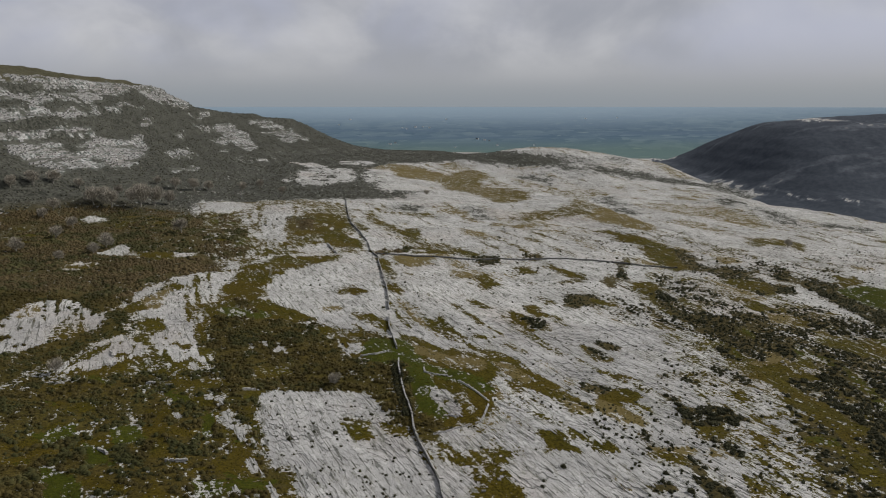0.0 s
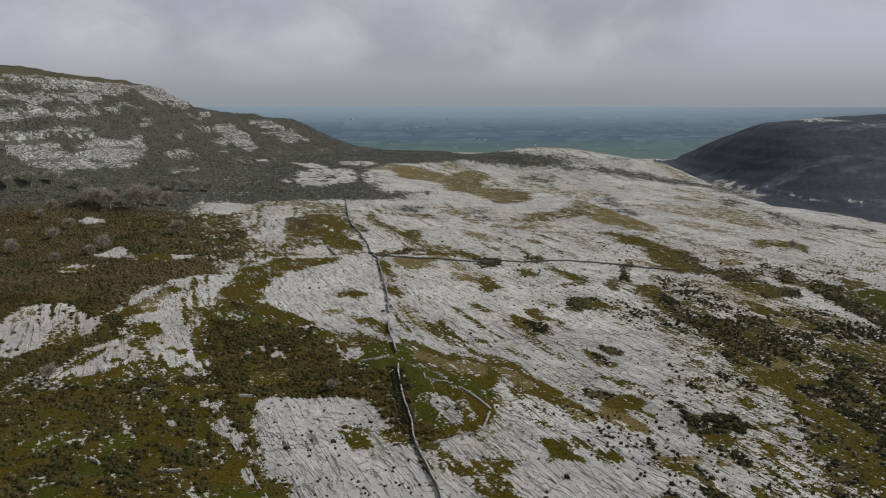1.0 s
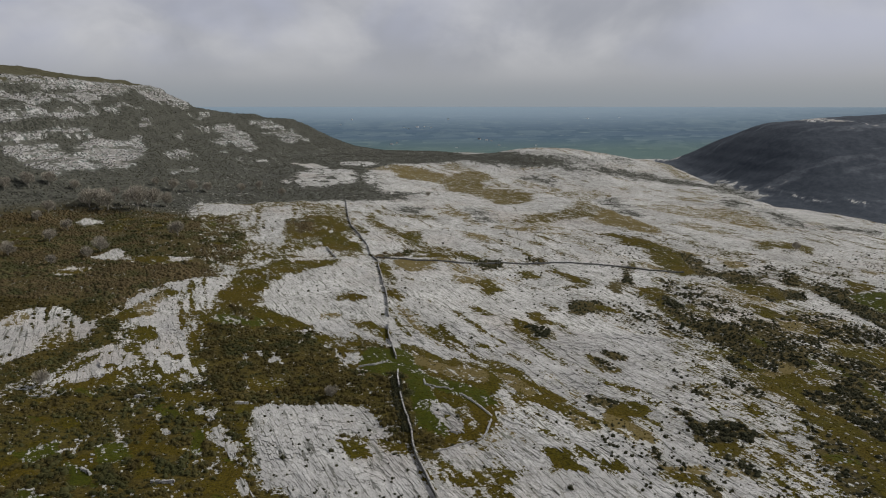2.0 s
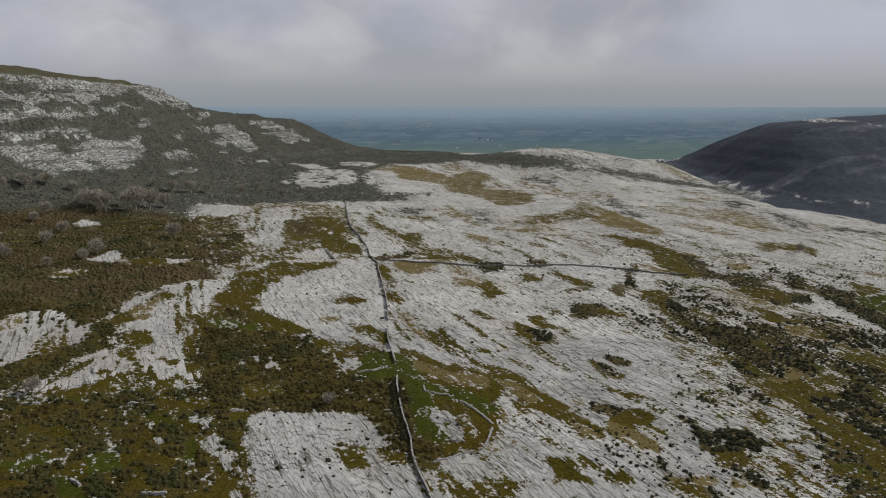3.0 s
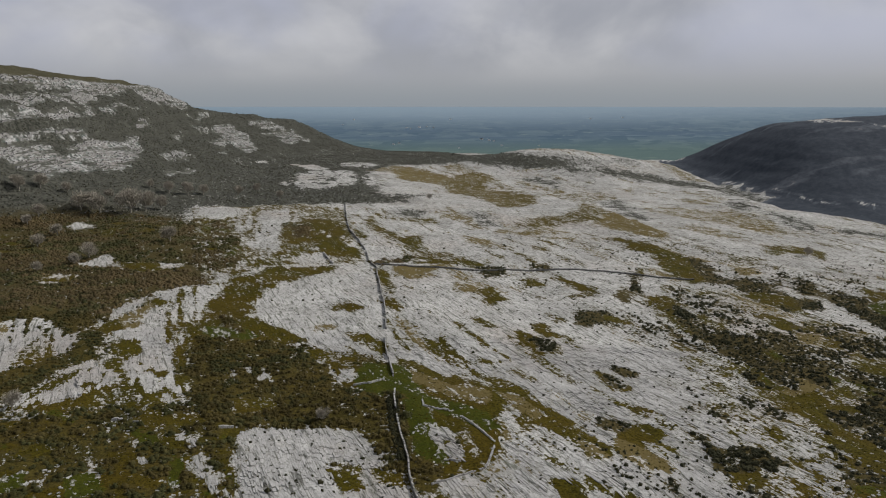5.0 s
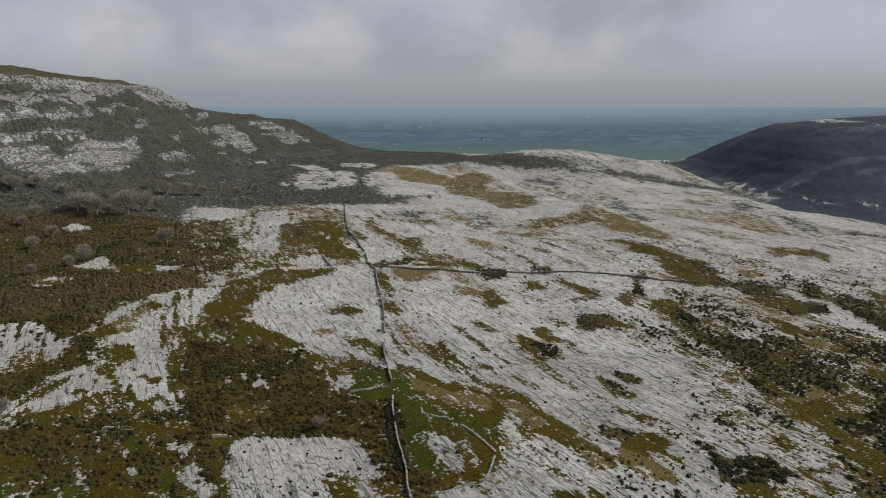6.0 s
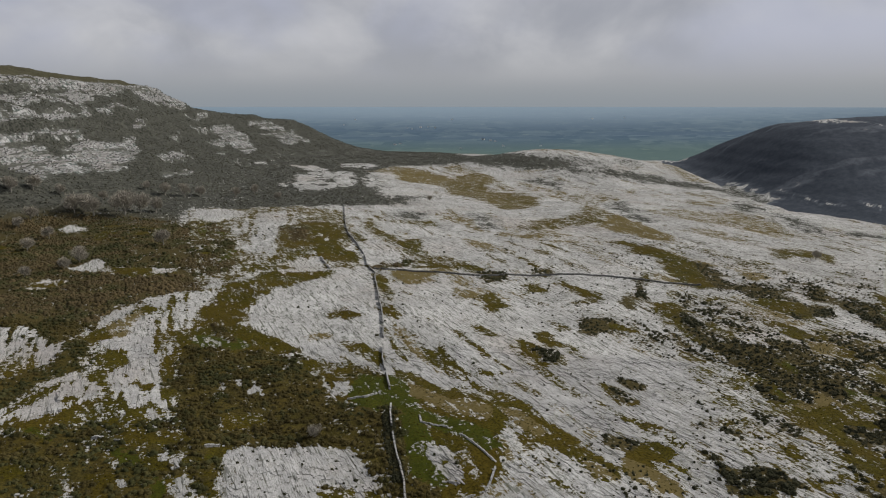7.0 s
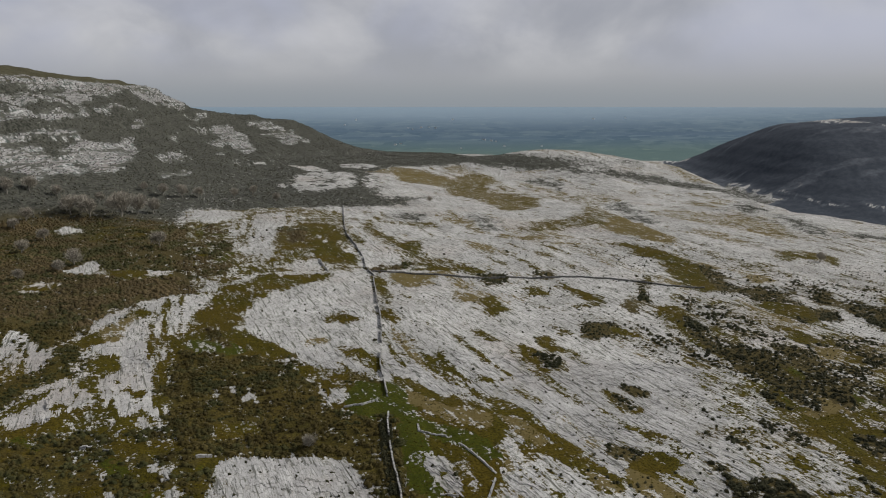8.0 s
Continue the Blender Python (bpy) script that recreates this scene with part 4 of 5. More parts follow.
def many(template, places, sizes, turns, lean=None):
    """Copies of a template (verts, tris) as one pair of arrays. sizes: n x 3."""
    v, f = template
    c, s = np.cos(turns)[:, None], np.sin(turns)[:, None]
    x, y, z = v[None, :, 0] * sizes[:, :1], v[None, :, 1] * sizes[:, 1:2], v[None, :, 2] * sizes[:, 2:3]
    out = np.stack([x * c - y * s, x * s + y * c, z], -1) + places[:, None, :]
    return out.reshape(-1, 3), (f[None] + (np.arange(len(places)) * len(v))[:, None, None]).reshape(-1, f.shape[1])


def joined(pairs):
    vs, fs, n = [], [], 0
    for v, f in pairs:
        vs.append(v)
        fs.append(f + n)
        n += len(v)
    return np.concatenate(vs), np.concatenate(fs)


# ---------------------------------------------------------------- the ground: one sheet to the horizon
def build_ground():
    s = np.concatenate([-np.geomspace(14, 1.02, 46), np.linspace(-1, 1, 540), np.geomspace(1.02, 14, 46)])
    rows = [-400.0]
    while rows[-1] < 4800:
        y = rows[-1]
        rows.append(y + (12 if y < 60 else 0.0062 * y + 0.05 if y < 440 else 0.0036 * y if y < 960 else 0.006 * y if y < 1250 else 0.012 * y))
    rows = np.array(rows)
    rows[-1] = 4800
    wide = 0.66 * np.sqrt(np.maximum(rows, 0) ** 2 + 110 ** 2) + 12
    y = np.repeat(rows[:, None], len(s), 1)
    lim = np.sqrt(np.maximum(4880 ** 2 - rows ** 2, 900 ** 2))
    x = s[None, :] * wide[:, None]
    x = np.clip(x, -lim[:, None] - np.abs(s) * 2, lim[:, None] + np.abs(s) * 2)
    xf, yf = x.ravel(), y.ravel()
    z = height(xf, yf)
    n, m = x.shape
    i = (np.arange(n - 1)[:, None] * m + np.arange(m - 1)[None, :]).ravel()
    faces = np.stack([i, i + 1, i + m + 1, i + m], 1)
    me = mesh_from("ground", np.stack([xf, yf, z], 1), faces, M_GROUND, True)
    cv = cover(xf, yf)
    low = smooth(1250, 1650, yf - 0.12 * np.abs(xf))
    veg = np.maximum.reduce([cv[k] for k in ("grass", "lush", "ochre", "scrub")])
    laid = (1 - smooth(0.16, 0.34, veg)) * (1 - smooth(220, 238, yf)) * smooth(96, 100, yf)
    hill = smooth(2, 10, hill_west(xf, yf))
    for name, cols in (("cover", (cv["grass"], cv["lush"], cv["ochre"], laid)), ("cover_more", (cv["scrub"], cv["shade_haze"], low, hill))):
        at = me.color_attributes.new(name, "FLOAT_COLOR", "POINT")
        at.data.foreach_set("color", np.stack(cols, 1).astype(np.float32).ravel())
    return tagged(new("ground", me), "pale grey limestone pavement patched with olive grass and brown scrub", "ground", kind="structure")


ground = build_ground()
rng = np.random.default_rng(7)


# ---------------------------------------------------------------- limestone slabs of the pavement
def slab_template(seed):
    """A long flat block with uneven sides, one by one metre before it is stretched."""
    r = np.random.default_rng(seed)
    xs = np.array([-0.5, 0.0, 0.5]) + r.uniform(-0.08, 0.08, 3)
    half = np.array([r.uniform(0.08, 0.3), 0.5, r.uniform(0.08, 0.3)])
    lo = np.column_stack([xs, -half + r.uniform(-0.08, 0.1, 3)])
    hi = np.column_stack([xs[::-1] + r.uniform(-0.12, 0.12, 3), half[::-1] - r.uniform(-0.08, 0.1, 3)])
    ring = np.concatenate([lo, hi])
    k = len(ring)
    tilt = r.uniform(-0.25, 0.25, 2)
    top = np.column_stack([ring * (0.985, 0.93), 1.0 + ring @ tilt + r.uniform(-0.15, 0.15, k)])
    low = np.column_stack([ring, np.full(k, -2.0)])
    v = np.concatenate([low, top, [[0, 0, r.uniform(0.95, 1.2)]]])
    f = []
    for i in range(k):
        j = (i + 1) % k
        f += [(i, j, k + j), (i, k + j, k + i), (k + i, k + j, 2 * k)]
    return v, np.array(f)


def lay_slabs():
    """Long clints in rows along the grain, left out where grass or scrub covers the rock."""
    us, ws, ls, bs = [], [], [], []
    w = -120.0
    while w < 330:
        wide = rng.uniform(0.25, 0.7)
        long = rng.uniform(0.9, 4.2, 190)
        us.append(-330 + rng.uniform(0, 3) + np.cumsum(long) - long / 2)
        ws.append(np.full(190, w + wide / 2)), ls.append(long), bs.append(np.full(190, wide))
        w += wide
    us, ws, ls, bs = map(np.concatenate, (us, ws, ls, bs))
    bend = lambda a: 5.0 * fbm(a, ws, 75, 73, 3)
    skew = np.arctan(bend(us + 1) - bend(us))
    ws = ws + bend(us)
    x, y = us * GC - ws * GS, us * GS + ws * GC
    ok = (y > 95) & (y < 236) & (np.abs(x) < 0.66 * np.sqrt(y ** 2 + 110 ** 2) + 6)
    x, y, ls, bs, skew = x[ok], y[ok], ls[ok], bs[ok], skew[ok]
    cv = cover(x, y)
    veg = np.maximum.reduce([cv[k] for k in ("grass", "lush", "ochre", "scrub")]) + rng.normal(0, 0.13, len(x)) + 0.25 * fbm(x, y, 9, 71, 3)
    keep = (veg < 0.38) & (rng.random(len(x)) < 0.975)
    half = veg > 0.22
    ls = ls * rng.uniform(1.1, 1.5, len(x))
    bs = bs * np.where(rng.random(len(x)) < 0.92, rng.uniform(1.25, 1.75, len(x)), rng.uniform(0.7, 0.92, len(x)))
    ls, bs = np.where(half, ls * 0.36, ls), np.where(half, bs * 0.6, bs)
    x, y, ls, bs, skew = x[keep], y[keep], ls[keep], bs[keep], skew[keep]
    z = height(x, y)
    hi = rng.uniform(0.045, 0.085, len(x))
    return x, y, z, ls, bs, hi, skew


SLABS = [slab_template(100 + k) for k in range(9)]
sx, sy, sz, sl, sb, sh, skewed = lay_slabs()
pick_slab = rng.integers(0, len(SLABS), len(sx))
turn_slab = GRAIN + skewed + rng.normal(0, 0.022, len(sx))
near = np.zeros(len(sx), bool)
near[np.argsort(np.hypot(sx + 20, sy - 128))[:300]] = True
slab_meshes = [mesh_from("limestone_slab", v, f, M_ROCK) for v, f in SLABS]
pairs = []
for k in range(len(SLABS)):
    i = np.nonzero((pick_slab == k) & ~near)[0]
    pairs.append(many(SLABS[k], np.stack([sx, sy, sz], 1)[i], np.stack([sl, sb, sh], 1)[i], turn_slab[i]))
v, f = joined(pairs)
rest = tagged(new("limestone_pavement", mesh_from("limestone_pavement", v, f, M_ROCK)), "pale grey cleft limestone slabs lying in parallel rows", "rock", kind="stuff")


# ---------------------------------------------------------------- shrubs
def shrub_template(seed, bands=(7, 6, 4), leaves=44, flat=0.8):
    """A low lumpy bush with loose sprays round its outline, one metre across."""
    r = np.random.default_rng(seed)
    v, f = [], []
    lumps = r.uniform(0, 6.28, 5)
    rings = []
    for j, k in enumerate(bands):
        e = j / len(bands) * 1.45
        ring = []
        for i in range(k):
            a = (i + 0.5 * (j % 2)) / k * 2 * math.pi + r.uniform(-0.2, 0.2)
            q = 0.33 * math.cos(e) * (1 + 0.25 * math.sin(2 * a + lumps[0]) + 0.16 * math.sin(5 * a + lumps[1])) * r.uniform(0.8, 1.1)
            ring.append(len(v))
            v.append((math.cos(a) * q, math.sin(a) * q, flat * math.sin(e) * r.uniform(0.8, 1.15) - (0.08 if j == 0 else 0)))
        rings.append(ring)
    tip = len(v)
    v.append((r.uniform(-0.08, 0.08), r.uniform(-0.08, 0.08), flat * r.uniform(0.85, 1.0)))
    for lo, hi in zip(rings[:-1], rings[1:]):
        i = j = 0
        while i < len(lo) or j < len(hi):
            if j * len(lo) >= i * len(hi) and i < len(lo):
                f.append((lo[i % len(lo)], lo[(i + 1) % len(lo)], hi[j % len(hi)]))
                i += 1
            else:
                f.append((lo[i % len(lo)], hi[(j + 1) % len(hi)], hi[j % len(hi)]))
                j += 1
    last = rings[-1]
    f += [(last[i], last[(i + 1) % len(last)], tip) for i in range(len(last))]
    for _ in range(leaves):
        a, e = r.uniform(0, 2 * math.pi), math.asin(r.uniform(0.05, 1.0))
        q = r.uniform(0.28, 0.54)
        c = np.array([math.cos(a) * math.cos(e) * q, math.sin(a) * math.cos(e) * q, flat * math.sin(e) * r.uniform(0.85, 1.15)])
        n = len(v)
        v += [tuple(c + r.normal(0, 1, 3) * 0.08) for _ in range(3)]
        f.append((n, n + 1, n + 2))
    return np.array(v), np.array(f)


SHRUBS = [shrub_template(200 + k) for k in range(8)]


FAR_SHRUBS = [shrub_template(240 + k, (6, 4), 12) for k in range(8)]
THICKET = [shrub_template(290 + k, (8, 6, 4), 42, 0.75) for k in range(8)]
WOOD = [shrub_template(280 + k, (7, 5), 10, 0.62) for k in range(8)]


def scatter(name, x, y, size, high, mat, label, category, forms=SHRUBS, soft=False):
    n = len(x)
    pick = rng.integers(0, len(forms), n)
    turn = rng.uniform(0, 6.28, n)
    z = height(x, y) - 0.05
    pairs = []
    for k in range(len(forms)):
        i = np.nonzero(pick == k)[0]
        pairs.append(many(forms[k], np.stack([x, y, z], 1)[i], np.stack([size, size, high], 1)[i], turn[i]))
    v, f = joined(pairs)
    return tagged(new(name, mesh_from(name, v, f, mat, soft)), label, category, kind="stuff")


def sown(n, y0, y1, bias=1.0):
    """Random places inside the fan of land in view."""
    y = y0 + (y1 - y0) * rng.random(n) ** bias
    x = rng.uniform(-1, 1, n) * (0.64 * np.sqrt(y ** 2 + 110 ** 2) + 6)
    return x, y


x, y = sown(120000, 98, 440, 0.75)
cv = cover(x, y)
grown = (cv["scrub"] + rng.normal(0, 0.12, len(x)) > 0.5) & (hill_west(x, y) < 4)
closer = grown & (y < 250) & (rng.random(len(x)) < 0.40 + 0.5 * np.maximum(smooth(-0.5, 0.25, fbm(x, y, 11, 92, 3)), x > 10))
beyond = grown & (y >= 250) & (rng.random(len(x)) < 0.85 * smooth(-0.75, 0.1, fbm(x, y, 13, 93, 3)))
for name, sel, forms, mat, k, flat, label in (
        ("hazel_scrub", closer & (x <= 10), THICKET, M_OLIVE, 0.95, 0.45, "dense olive-brown hazel scrub on thin soil"),
        ("brown_scrub", beyond & (x <= 10), FAR_SHRUBS, M_SCRUB, 1.4, 0.38, "wide thicket of leafless brown hazel and heather"),
        ("dark_scrub", closer & (x > 10), SHRUBS, M_GREEN, 0.75, 0.5, "dark green low shrubs in streaks along the rock"),
        ("far_dark_scrub", beyond & (x > 10), FAR_SHRUBS, M_GREEN, 1.0, 0.45, "dark low shrubs filling hollows of the pavement")):
    i = np.nonzero(sel)[0]
    size = rng.uniform(0.6, 2.2, len(i)) ** 1.1 * k * (1 + 0.45 * fbm(x[i], y[i], 17, 94, 3))
    scatter(name, x[i], y[i], size, size * flat * rng.uniform(0.75, 1.2, len(i)), mat, label, "shrubs", forms, forms is not SHRUBS)
x, y = sown(86000, 330, 1150, 0.8)
cv = cover(x, y)
sloping = hill_west(x, y) >= 4
i = np.nonzero((cv["scrub"] + rng.normal(0, 0.08, len(x)) > 0.68) & (rng.random(len(x)) < 0.62 + 0.3 * fbm(x, y, 26, 98, 3)) & (sloping | (y > 430)))[0]
size = np.where(sloping[i], rng.uniform(1.0, 3.0, len(i)), rng.uniform(1.0, 2.6, len(i)))
scatter("hillside_wood", x[i], y[i], size, size * rng.uniform(0.35, 0.7, len(i)), M_FOREST, "grey-brown leafless hazel wood covering the hill slopes", "trees", WOOD, True)


# ---------------------------------------------------------------- beds of rock that stand out of the western hill
def crag_template(seed):
    """A block of bedded limestone with an upright, chipped face, one metre each way."""
    r = np.random.default_rng(seed)
    ring = np.array([(-0.5, -0.5), (-0.17, -0.5), (0.17, -0.5), (0.5, -0.5), (0.5, 0.5), (-0.5, 0.5)]) + r.uniform(-0.1, 0.1, (6, 2))
    k = len(ring)
    rows = [np.column_stack([ring * q, np.full(k, h)]) for q, h in ((1.0, -0.9), (1.0, 0.3), (0.93, 0.42), (0.97, 1.0))]
    v = np.concatenate(rows + [[[0, 0, r.uniform(0.98, 1.1)]]])
    v[3 * k:4 * k, 2] += r.uniform(-0.14, 0.14, k)
    f = []
    for j in range(3):
        for i in range(k):
            n = (i + 1) % k
            f += [(j * k + i, j * k + n, (j + 1) * k + n), (j * k + i, (j + 1) * k + n, (j + 1) * k + i)]
    f += [(3 * k + i, 3 * k + (i + 1) % k, 4 * k) for i in range(k)]
    return v, np.array(f)


def lay_crags():
    """Blocks end to end along the beds, wherever the hill is bare."""
    across = np.linspace(-640, -60, 900)
    bed, y = [], 420.0
    while y < 1130:
        h = hill_west(across, np.full(across.shape, y))
        for level in np.arange(8.0, 106.0, 1.6):
            lv = level + 1.1 * float(fbm(np.array([y]), np.array([level]), 60, 77, 2)[0])
            k = np.nonzero((h[:-1] >= lv) & (h[1:] < lv))[0]
            if len(k):
                bed.append((across[k[-1]], y, lv))
        y += 2.4 + 0.002 * (y - 420)
    bed = np.array(bed)
    x, y = bed[:, 0] + rng.normal(0, 0.5, len(bed)), bed[:, 1] + rng.normal(0, 0.5, len(bed))
    cv = cover(x, y)
    bare = 1 - np.maximum.reduce([cv[k] for k in ("scrub", "grass", "ochre", "lush")])
    keep = (bare + rng.normal(0, 0.12, len(x)) > 0.72) & (fbm(y * 0.35, bed[:, 2] * 0.9, 4.0, 78, 3) > -0.28) & (hill_west(x, y) > 6)
    x, y = x[keep], y[keep]
    e = 2.0
    turn = np.arctan2(hill_west(x + e, y) - hill_west(x - e, y), -(hill_west(x, y + e) - hill_west(x, y - e))) + rng.normal(0, 0.06, len(x))
    return x, y, turn


CRAGS = [crag_template(500 + k) for k in range(8)]
x, y, turn = lay_crags()
n = len(x)
pick = rng.integers(0, len(CRAGS), n)
size = np.stack([rng.uniform(2.2, 6.0, n), rng.uniform(1.0, 1.7, n), rng.uniform(0.45, 0.95, n)], 1)
at = np.stack([x, y, height(x, y) - 0.2], 1)
v, f = joined([many(CRAGS[k], at[pick == k], size[pick == k], turn[pick == k]) for k in range(len(CRAGS))])
tagged(new("limestone_crags", mesh_from("limestone_crags", v, f, M_CRAG)), "pale bedded limestone crags stepping up a wooded hillside", "rock", kind="stuff")


# ---------------------------------------------------------------- dry stone walls
def stone_template(seed):
    r = np.random.default_rng(seed)
    v = np.array([(sx_, sy_, sz_) for sz_ in (0, 1) for sx_, sy_ in ((-.5, -.5), (.5, -.5), (.5, .5), (-.5, .5))], float)
    v += r.uniform(-0.1, 0.1, v.shape)
    f = np.array([(0, 2, 1), (0, 3, 2), (4, 5, 6), (4, 6, 7), (0, 1, 5), (0, 5, 4), (1, 2, 6), (1, 6, 5), (2, 3, 7), (2, 7, 6), (3, 0, 4), (3, 4, 7)])
    return v, f


STONES = [stone_template(300 + k) for k in range(10)]
stone_meshes = [mesh_from("stone", v_, f_, M_WALL_SHADED) for v_, f_ in STONES]
lit_meshes = [mesh_from("stone", v_, f_, M_ROCK) for v_, f_ in STONES]


def stone_wall(label, tall, thick, way, own=0, broken=0.0, seed=1, mat=M_ROCK, crest=M_ROCK):
    """A dry stone wall along x, y, x, y ...; the first own stones are objects of their own."""
    r = np.random.default_rng(seed)
    pts = np.array(list(zip(way[0::2], way[1::2])), float)
    seg = np.hypot(*(pts[1:] - pts[:-1]).T)
    dist = np.concatenate([[0], np.cumsum(seg)])
    fine = np.arange(0, dist[-1], 0.5)
    px, py = np.interp(fine, dist, pts[:, 0]), np.interp(fine, dist, pts[:, 1])
    wob = 0.32 * fbm(fine, fine * 0, 13.0, seed, 3)
    tx, ty = np.gradient(px), np.gradient(py)
    tl = np.hypot(tx, ty)
    px, py = px - ty / tl * wob, py + tx / tl * wob
    rows = []
    courses = max(1, round(tall / 0.3))
    for c in range(courses + 1):
        d = r.uniform(0, 0.3)
        while d < fine[-1]:
            l = r.uniform(0.35, 0.75)
            gone = broken > 0 and fbm(np.array([d]), np.array([3.0]), 7.0, seed + 5, 3)[0] * 0.9 + 0.35 < broken * (0.5 + c / courses)
            if not gone:
                k = min(int(d / 0.5), len(fine) - 1)
                hh = tall / courses
                rows.append((px[k], py[k], c * hh, l, thick * (1.1 - 0.3 * c / courses) * r.uniform(0.85, 1.1), hh * r.uniform(0.9, 1.15) if c < courses else r.uniform(0.12, 0.26), math.atan2(ty[k], tx[k]) + r.normal(0, 0.06), d))
            d += l * 1.02
    rows = np.array(rows)
    rows = rows[np.argsort(rows[:, 7], kind="stable")]
    z = height(rows[:, 0], rows[:, 1]) + rows[:, 2] - 0.08
    base = new("dry_stone_wall")
    base.location = (px[0], py[0], z[0])
    tagged(base, label, "stone wall", group="dry stone walls", kind="thing")
    off = np.array([px[0], py[0], z[0]])
    place = np.stack([rows[:, 0], rows[:, 1], z], 1) - off
    pick = r.integers(0, len(STONES), len(rows))
    for i in range(min(own, len(rows))):
        # sunlit top put into colour: the upper course takes the pale stone
        ob = new("stone", (lit_meshes if rows[i, 2] > tall * 0.98 else stone_meshes)[pick[i]])
        ob.parent = base
        ob.matrix_basis = Matrix.LocRotScale(place[i], Euler((0, 0, rows[i, 6])), rows[i, 3:6])
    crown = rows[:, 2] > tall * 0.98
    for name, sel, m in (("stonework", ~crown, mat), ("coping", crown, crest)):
        pairs = []
        for k in range(len(STONES)):
            i = np.nonzero((pick == k) & sel & (np.arange(len(rows)) >= own))[0]
            if len(i):
                pairs.append(many(STONES[k], place[i], rows[i, 3:6], rows[i, 6]))
        if pairs:
            v, f = joined(pairs)
            tagged(part(name, mesh_from(name, v, f, m), base), "pale limestone coping stones" if name == "coping" and crest is M_ROCK else "", kind="stuff")
    return base


# ---------------------------------------------------------------- the nearest slabs, one by one
for i in np.nonzero(near)[0]:
    ob = new("limestone_slab", slab_meshes[pick_slab[i]])
    ob.parent = ground
    ob.matrix_basis = Matrix.LocRotScale((sx[i], sy[i], sz[i]), Euler((0, 0, turn_slab[i])), (sl[i], sb[i], sh[i]))


# ---------------------------------------------------------------- single dark shrubs on the bare rock
def rock_shrub(template, size, high):
    """One bush: a short woody stem and its crown."""
    v, f = template
    base = new("dark_shrub")
    part("crown", mesh_from("crown", v * (size, size, high), f, M_GREEN), base)
    k = 6
    a = np.arange(k) / k * 2 * math.pi
    ring = np.stack([np.cos(a), np.sin(a)], 1)
    sv = np.concatenate([np.column_stack([ring * 0.09, np.full(k, -0.1)]), np.column_stack([ring * 0.05, np.full(k, 0.45 * high)])])
    sf = [(i, (i + 1) % k, k + (i + 1) % k) for i in range(k)] + [(i, k + (i + 1) % k, k + i) for i in range(k)]
    part("stem", mesh_from("stem", sv, np.array(sf), M_BARK), base)
    return tagged(base, "small dark green shrub rooted in limestone clefts", "shrub", group="shrubs on the pavement")


x, y = sown(24000, 100, 440, 0.9)
cv = cover(x, y)
u, w = along(x, y)
odds = smooth(0.1, 0.8, fbm(u * 0.4, w, 24, 91, 3) + 0.35 * smooth(20, 70, x) - 0.1 * (y > 260)) * 0.42 + 0.11
veg = np.maximum.reduce([cv[k] for k in ("grass", "lush", "scrub")])
i = np.nonzero((rng.random(len(x)) < odds * (0.9 + 0.9 * (x > 30))) & (veg < 0.6) & (x + 0.45 * y > 5))[0]
order = i[np.argsort(np.hypot(x[i] - 20, y[i] - 130))]
size = rng.uniform(0.35, 1.2, len(order)) * rng.uniform(0.7, 1.15, len(order)) * (1 + 0.8 * (rng.random(len(order)) < 0.06))
firsts = [rock_shrub(SHRUBS[k], 1.0, 1.0) for k in range(6)]
used = set()
for n, j in enumerate(order[:280]):
    k = int(rng.integers(0, 6))
    m = Matrix.Translation((x[j], y[j], float(height(x[j:j + 1], y[j:j + 1])[0]) + 0.06)) @ Matrix.Rotation(rng.uniform(0, 6.28), 4, "Z")
    ob = firsts[k] if k not in used else copy_thing(firsts[k], m)
    used.add(k)
    ob.matrix_basis = m @ Matrix.Diagonal((size[n], size[n], size[n] * 0.62, 1))
j = order[280:]
scatter("pavement_shrubs", x[j], y[j], size[280:], size[280:] * 0.6, M_GREEN, "scattered dark shrubs in the pavement's clefts", "shrubs", FAR_SHRUBS)


# ---------------------------------------------------------------- rough grass and loose stones
TUFTS = [shrub_template(260 + k, (5, 3), 7, 0.6) for k in range(6)]
x, y = sown(120000, 98, 300, 0.8)
cv = cover(x, y)
soft = np.maximum(np.maximum(cv["grass"], cv["ochre"]), cv["lush"] * 0.7)
i = np.nonzero((soft + rng.normal(0, 0.2, len(x)) > 0.7) & (cv["scrub"] < 0.5) & (rng.random(len(x)) < 0.6))[0]
size = rng.uniform(0.25, 0.85, len(i))
scatter("grass_tufts", x[i], y[i], size, size * rng.uniform(0.3, 0.6, len(i)), M_GRASS, "tussocks of rough olive and straw-coloured grass", "grass", TUFTS)
x, y = sown(30000, 98, 300, 0.8)
cv = cover(x, y)
i = np.nonzero((np.maximum(cv["mixed"], 0.7 * (cv["grass"] > 0.3)) * smooth(0.0, 0.5, fbm(x, y, 12, 95, 3)) > rng.random(len(x)) * 2.2) & (cv["lush"] < 0.6))[0]
pick = rng.integers(0, len(STONES), len(i))
size = rng.uniform(0.15, 0.6, len(i))
pairs = []
for k in range(len(STONES)):
    j = i[pick == k]
    s = size[pick == k]
    pairs.append(many(STONES[k], np.stack([x[j], y[j], height(x[j], y[j]) - 0.1], 1), np.stack([s * 1.3, s, s * 0.5], 1), rng.uniform(0, 6.28, len(j))))
v, f = joined(pairs)
tagged(new("loose_stones", mesh_from("loose_stones", v, f, M_WALL)), "pale loose limestone rubble scattered over grass", "rocks", kind="stuff")

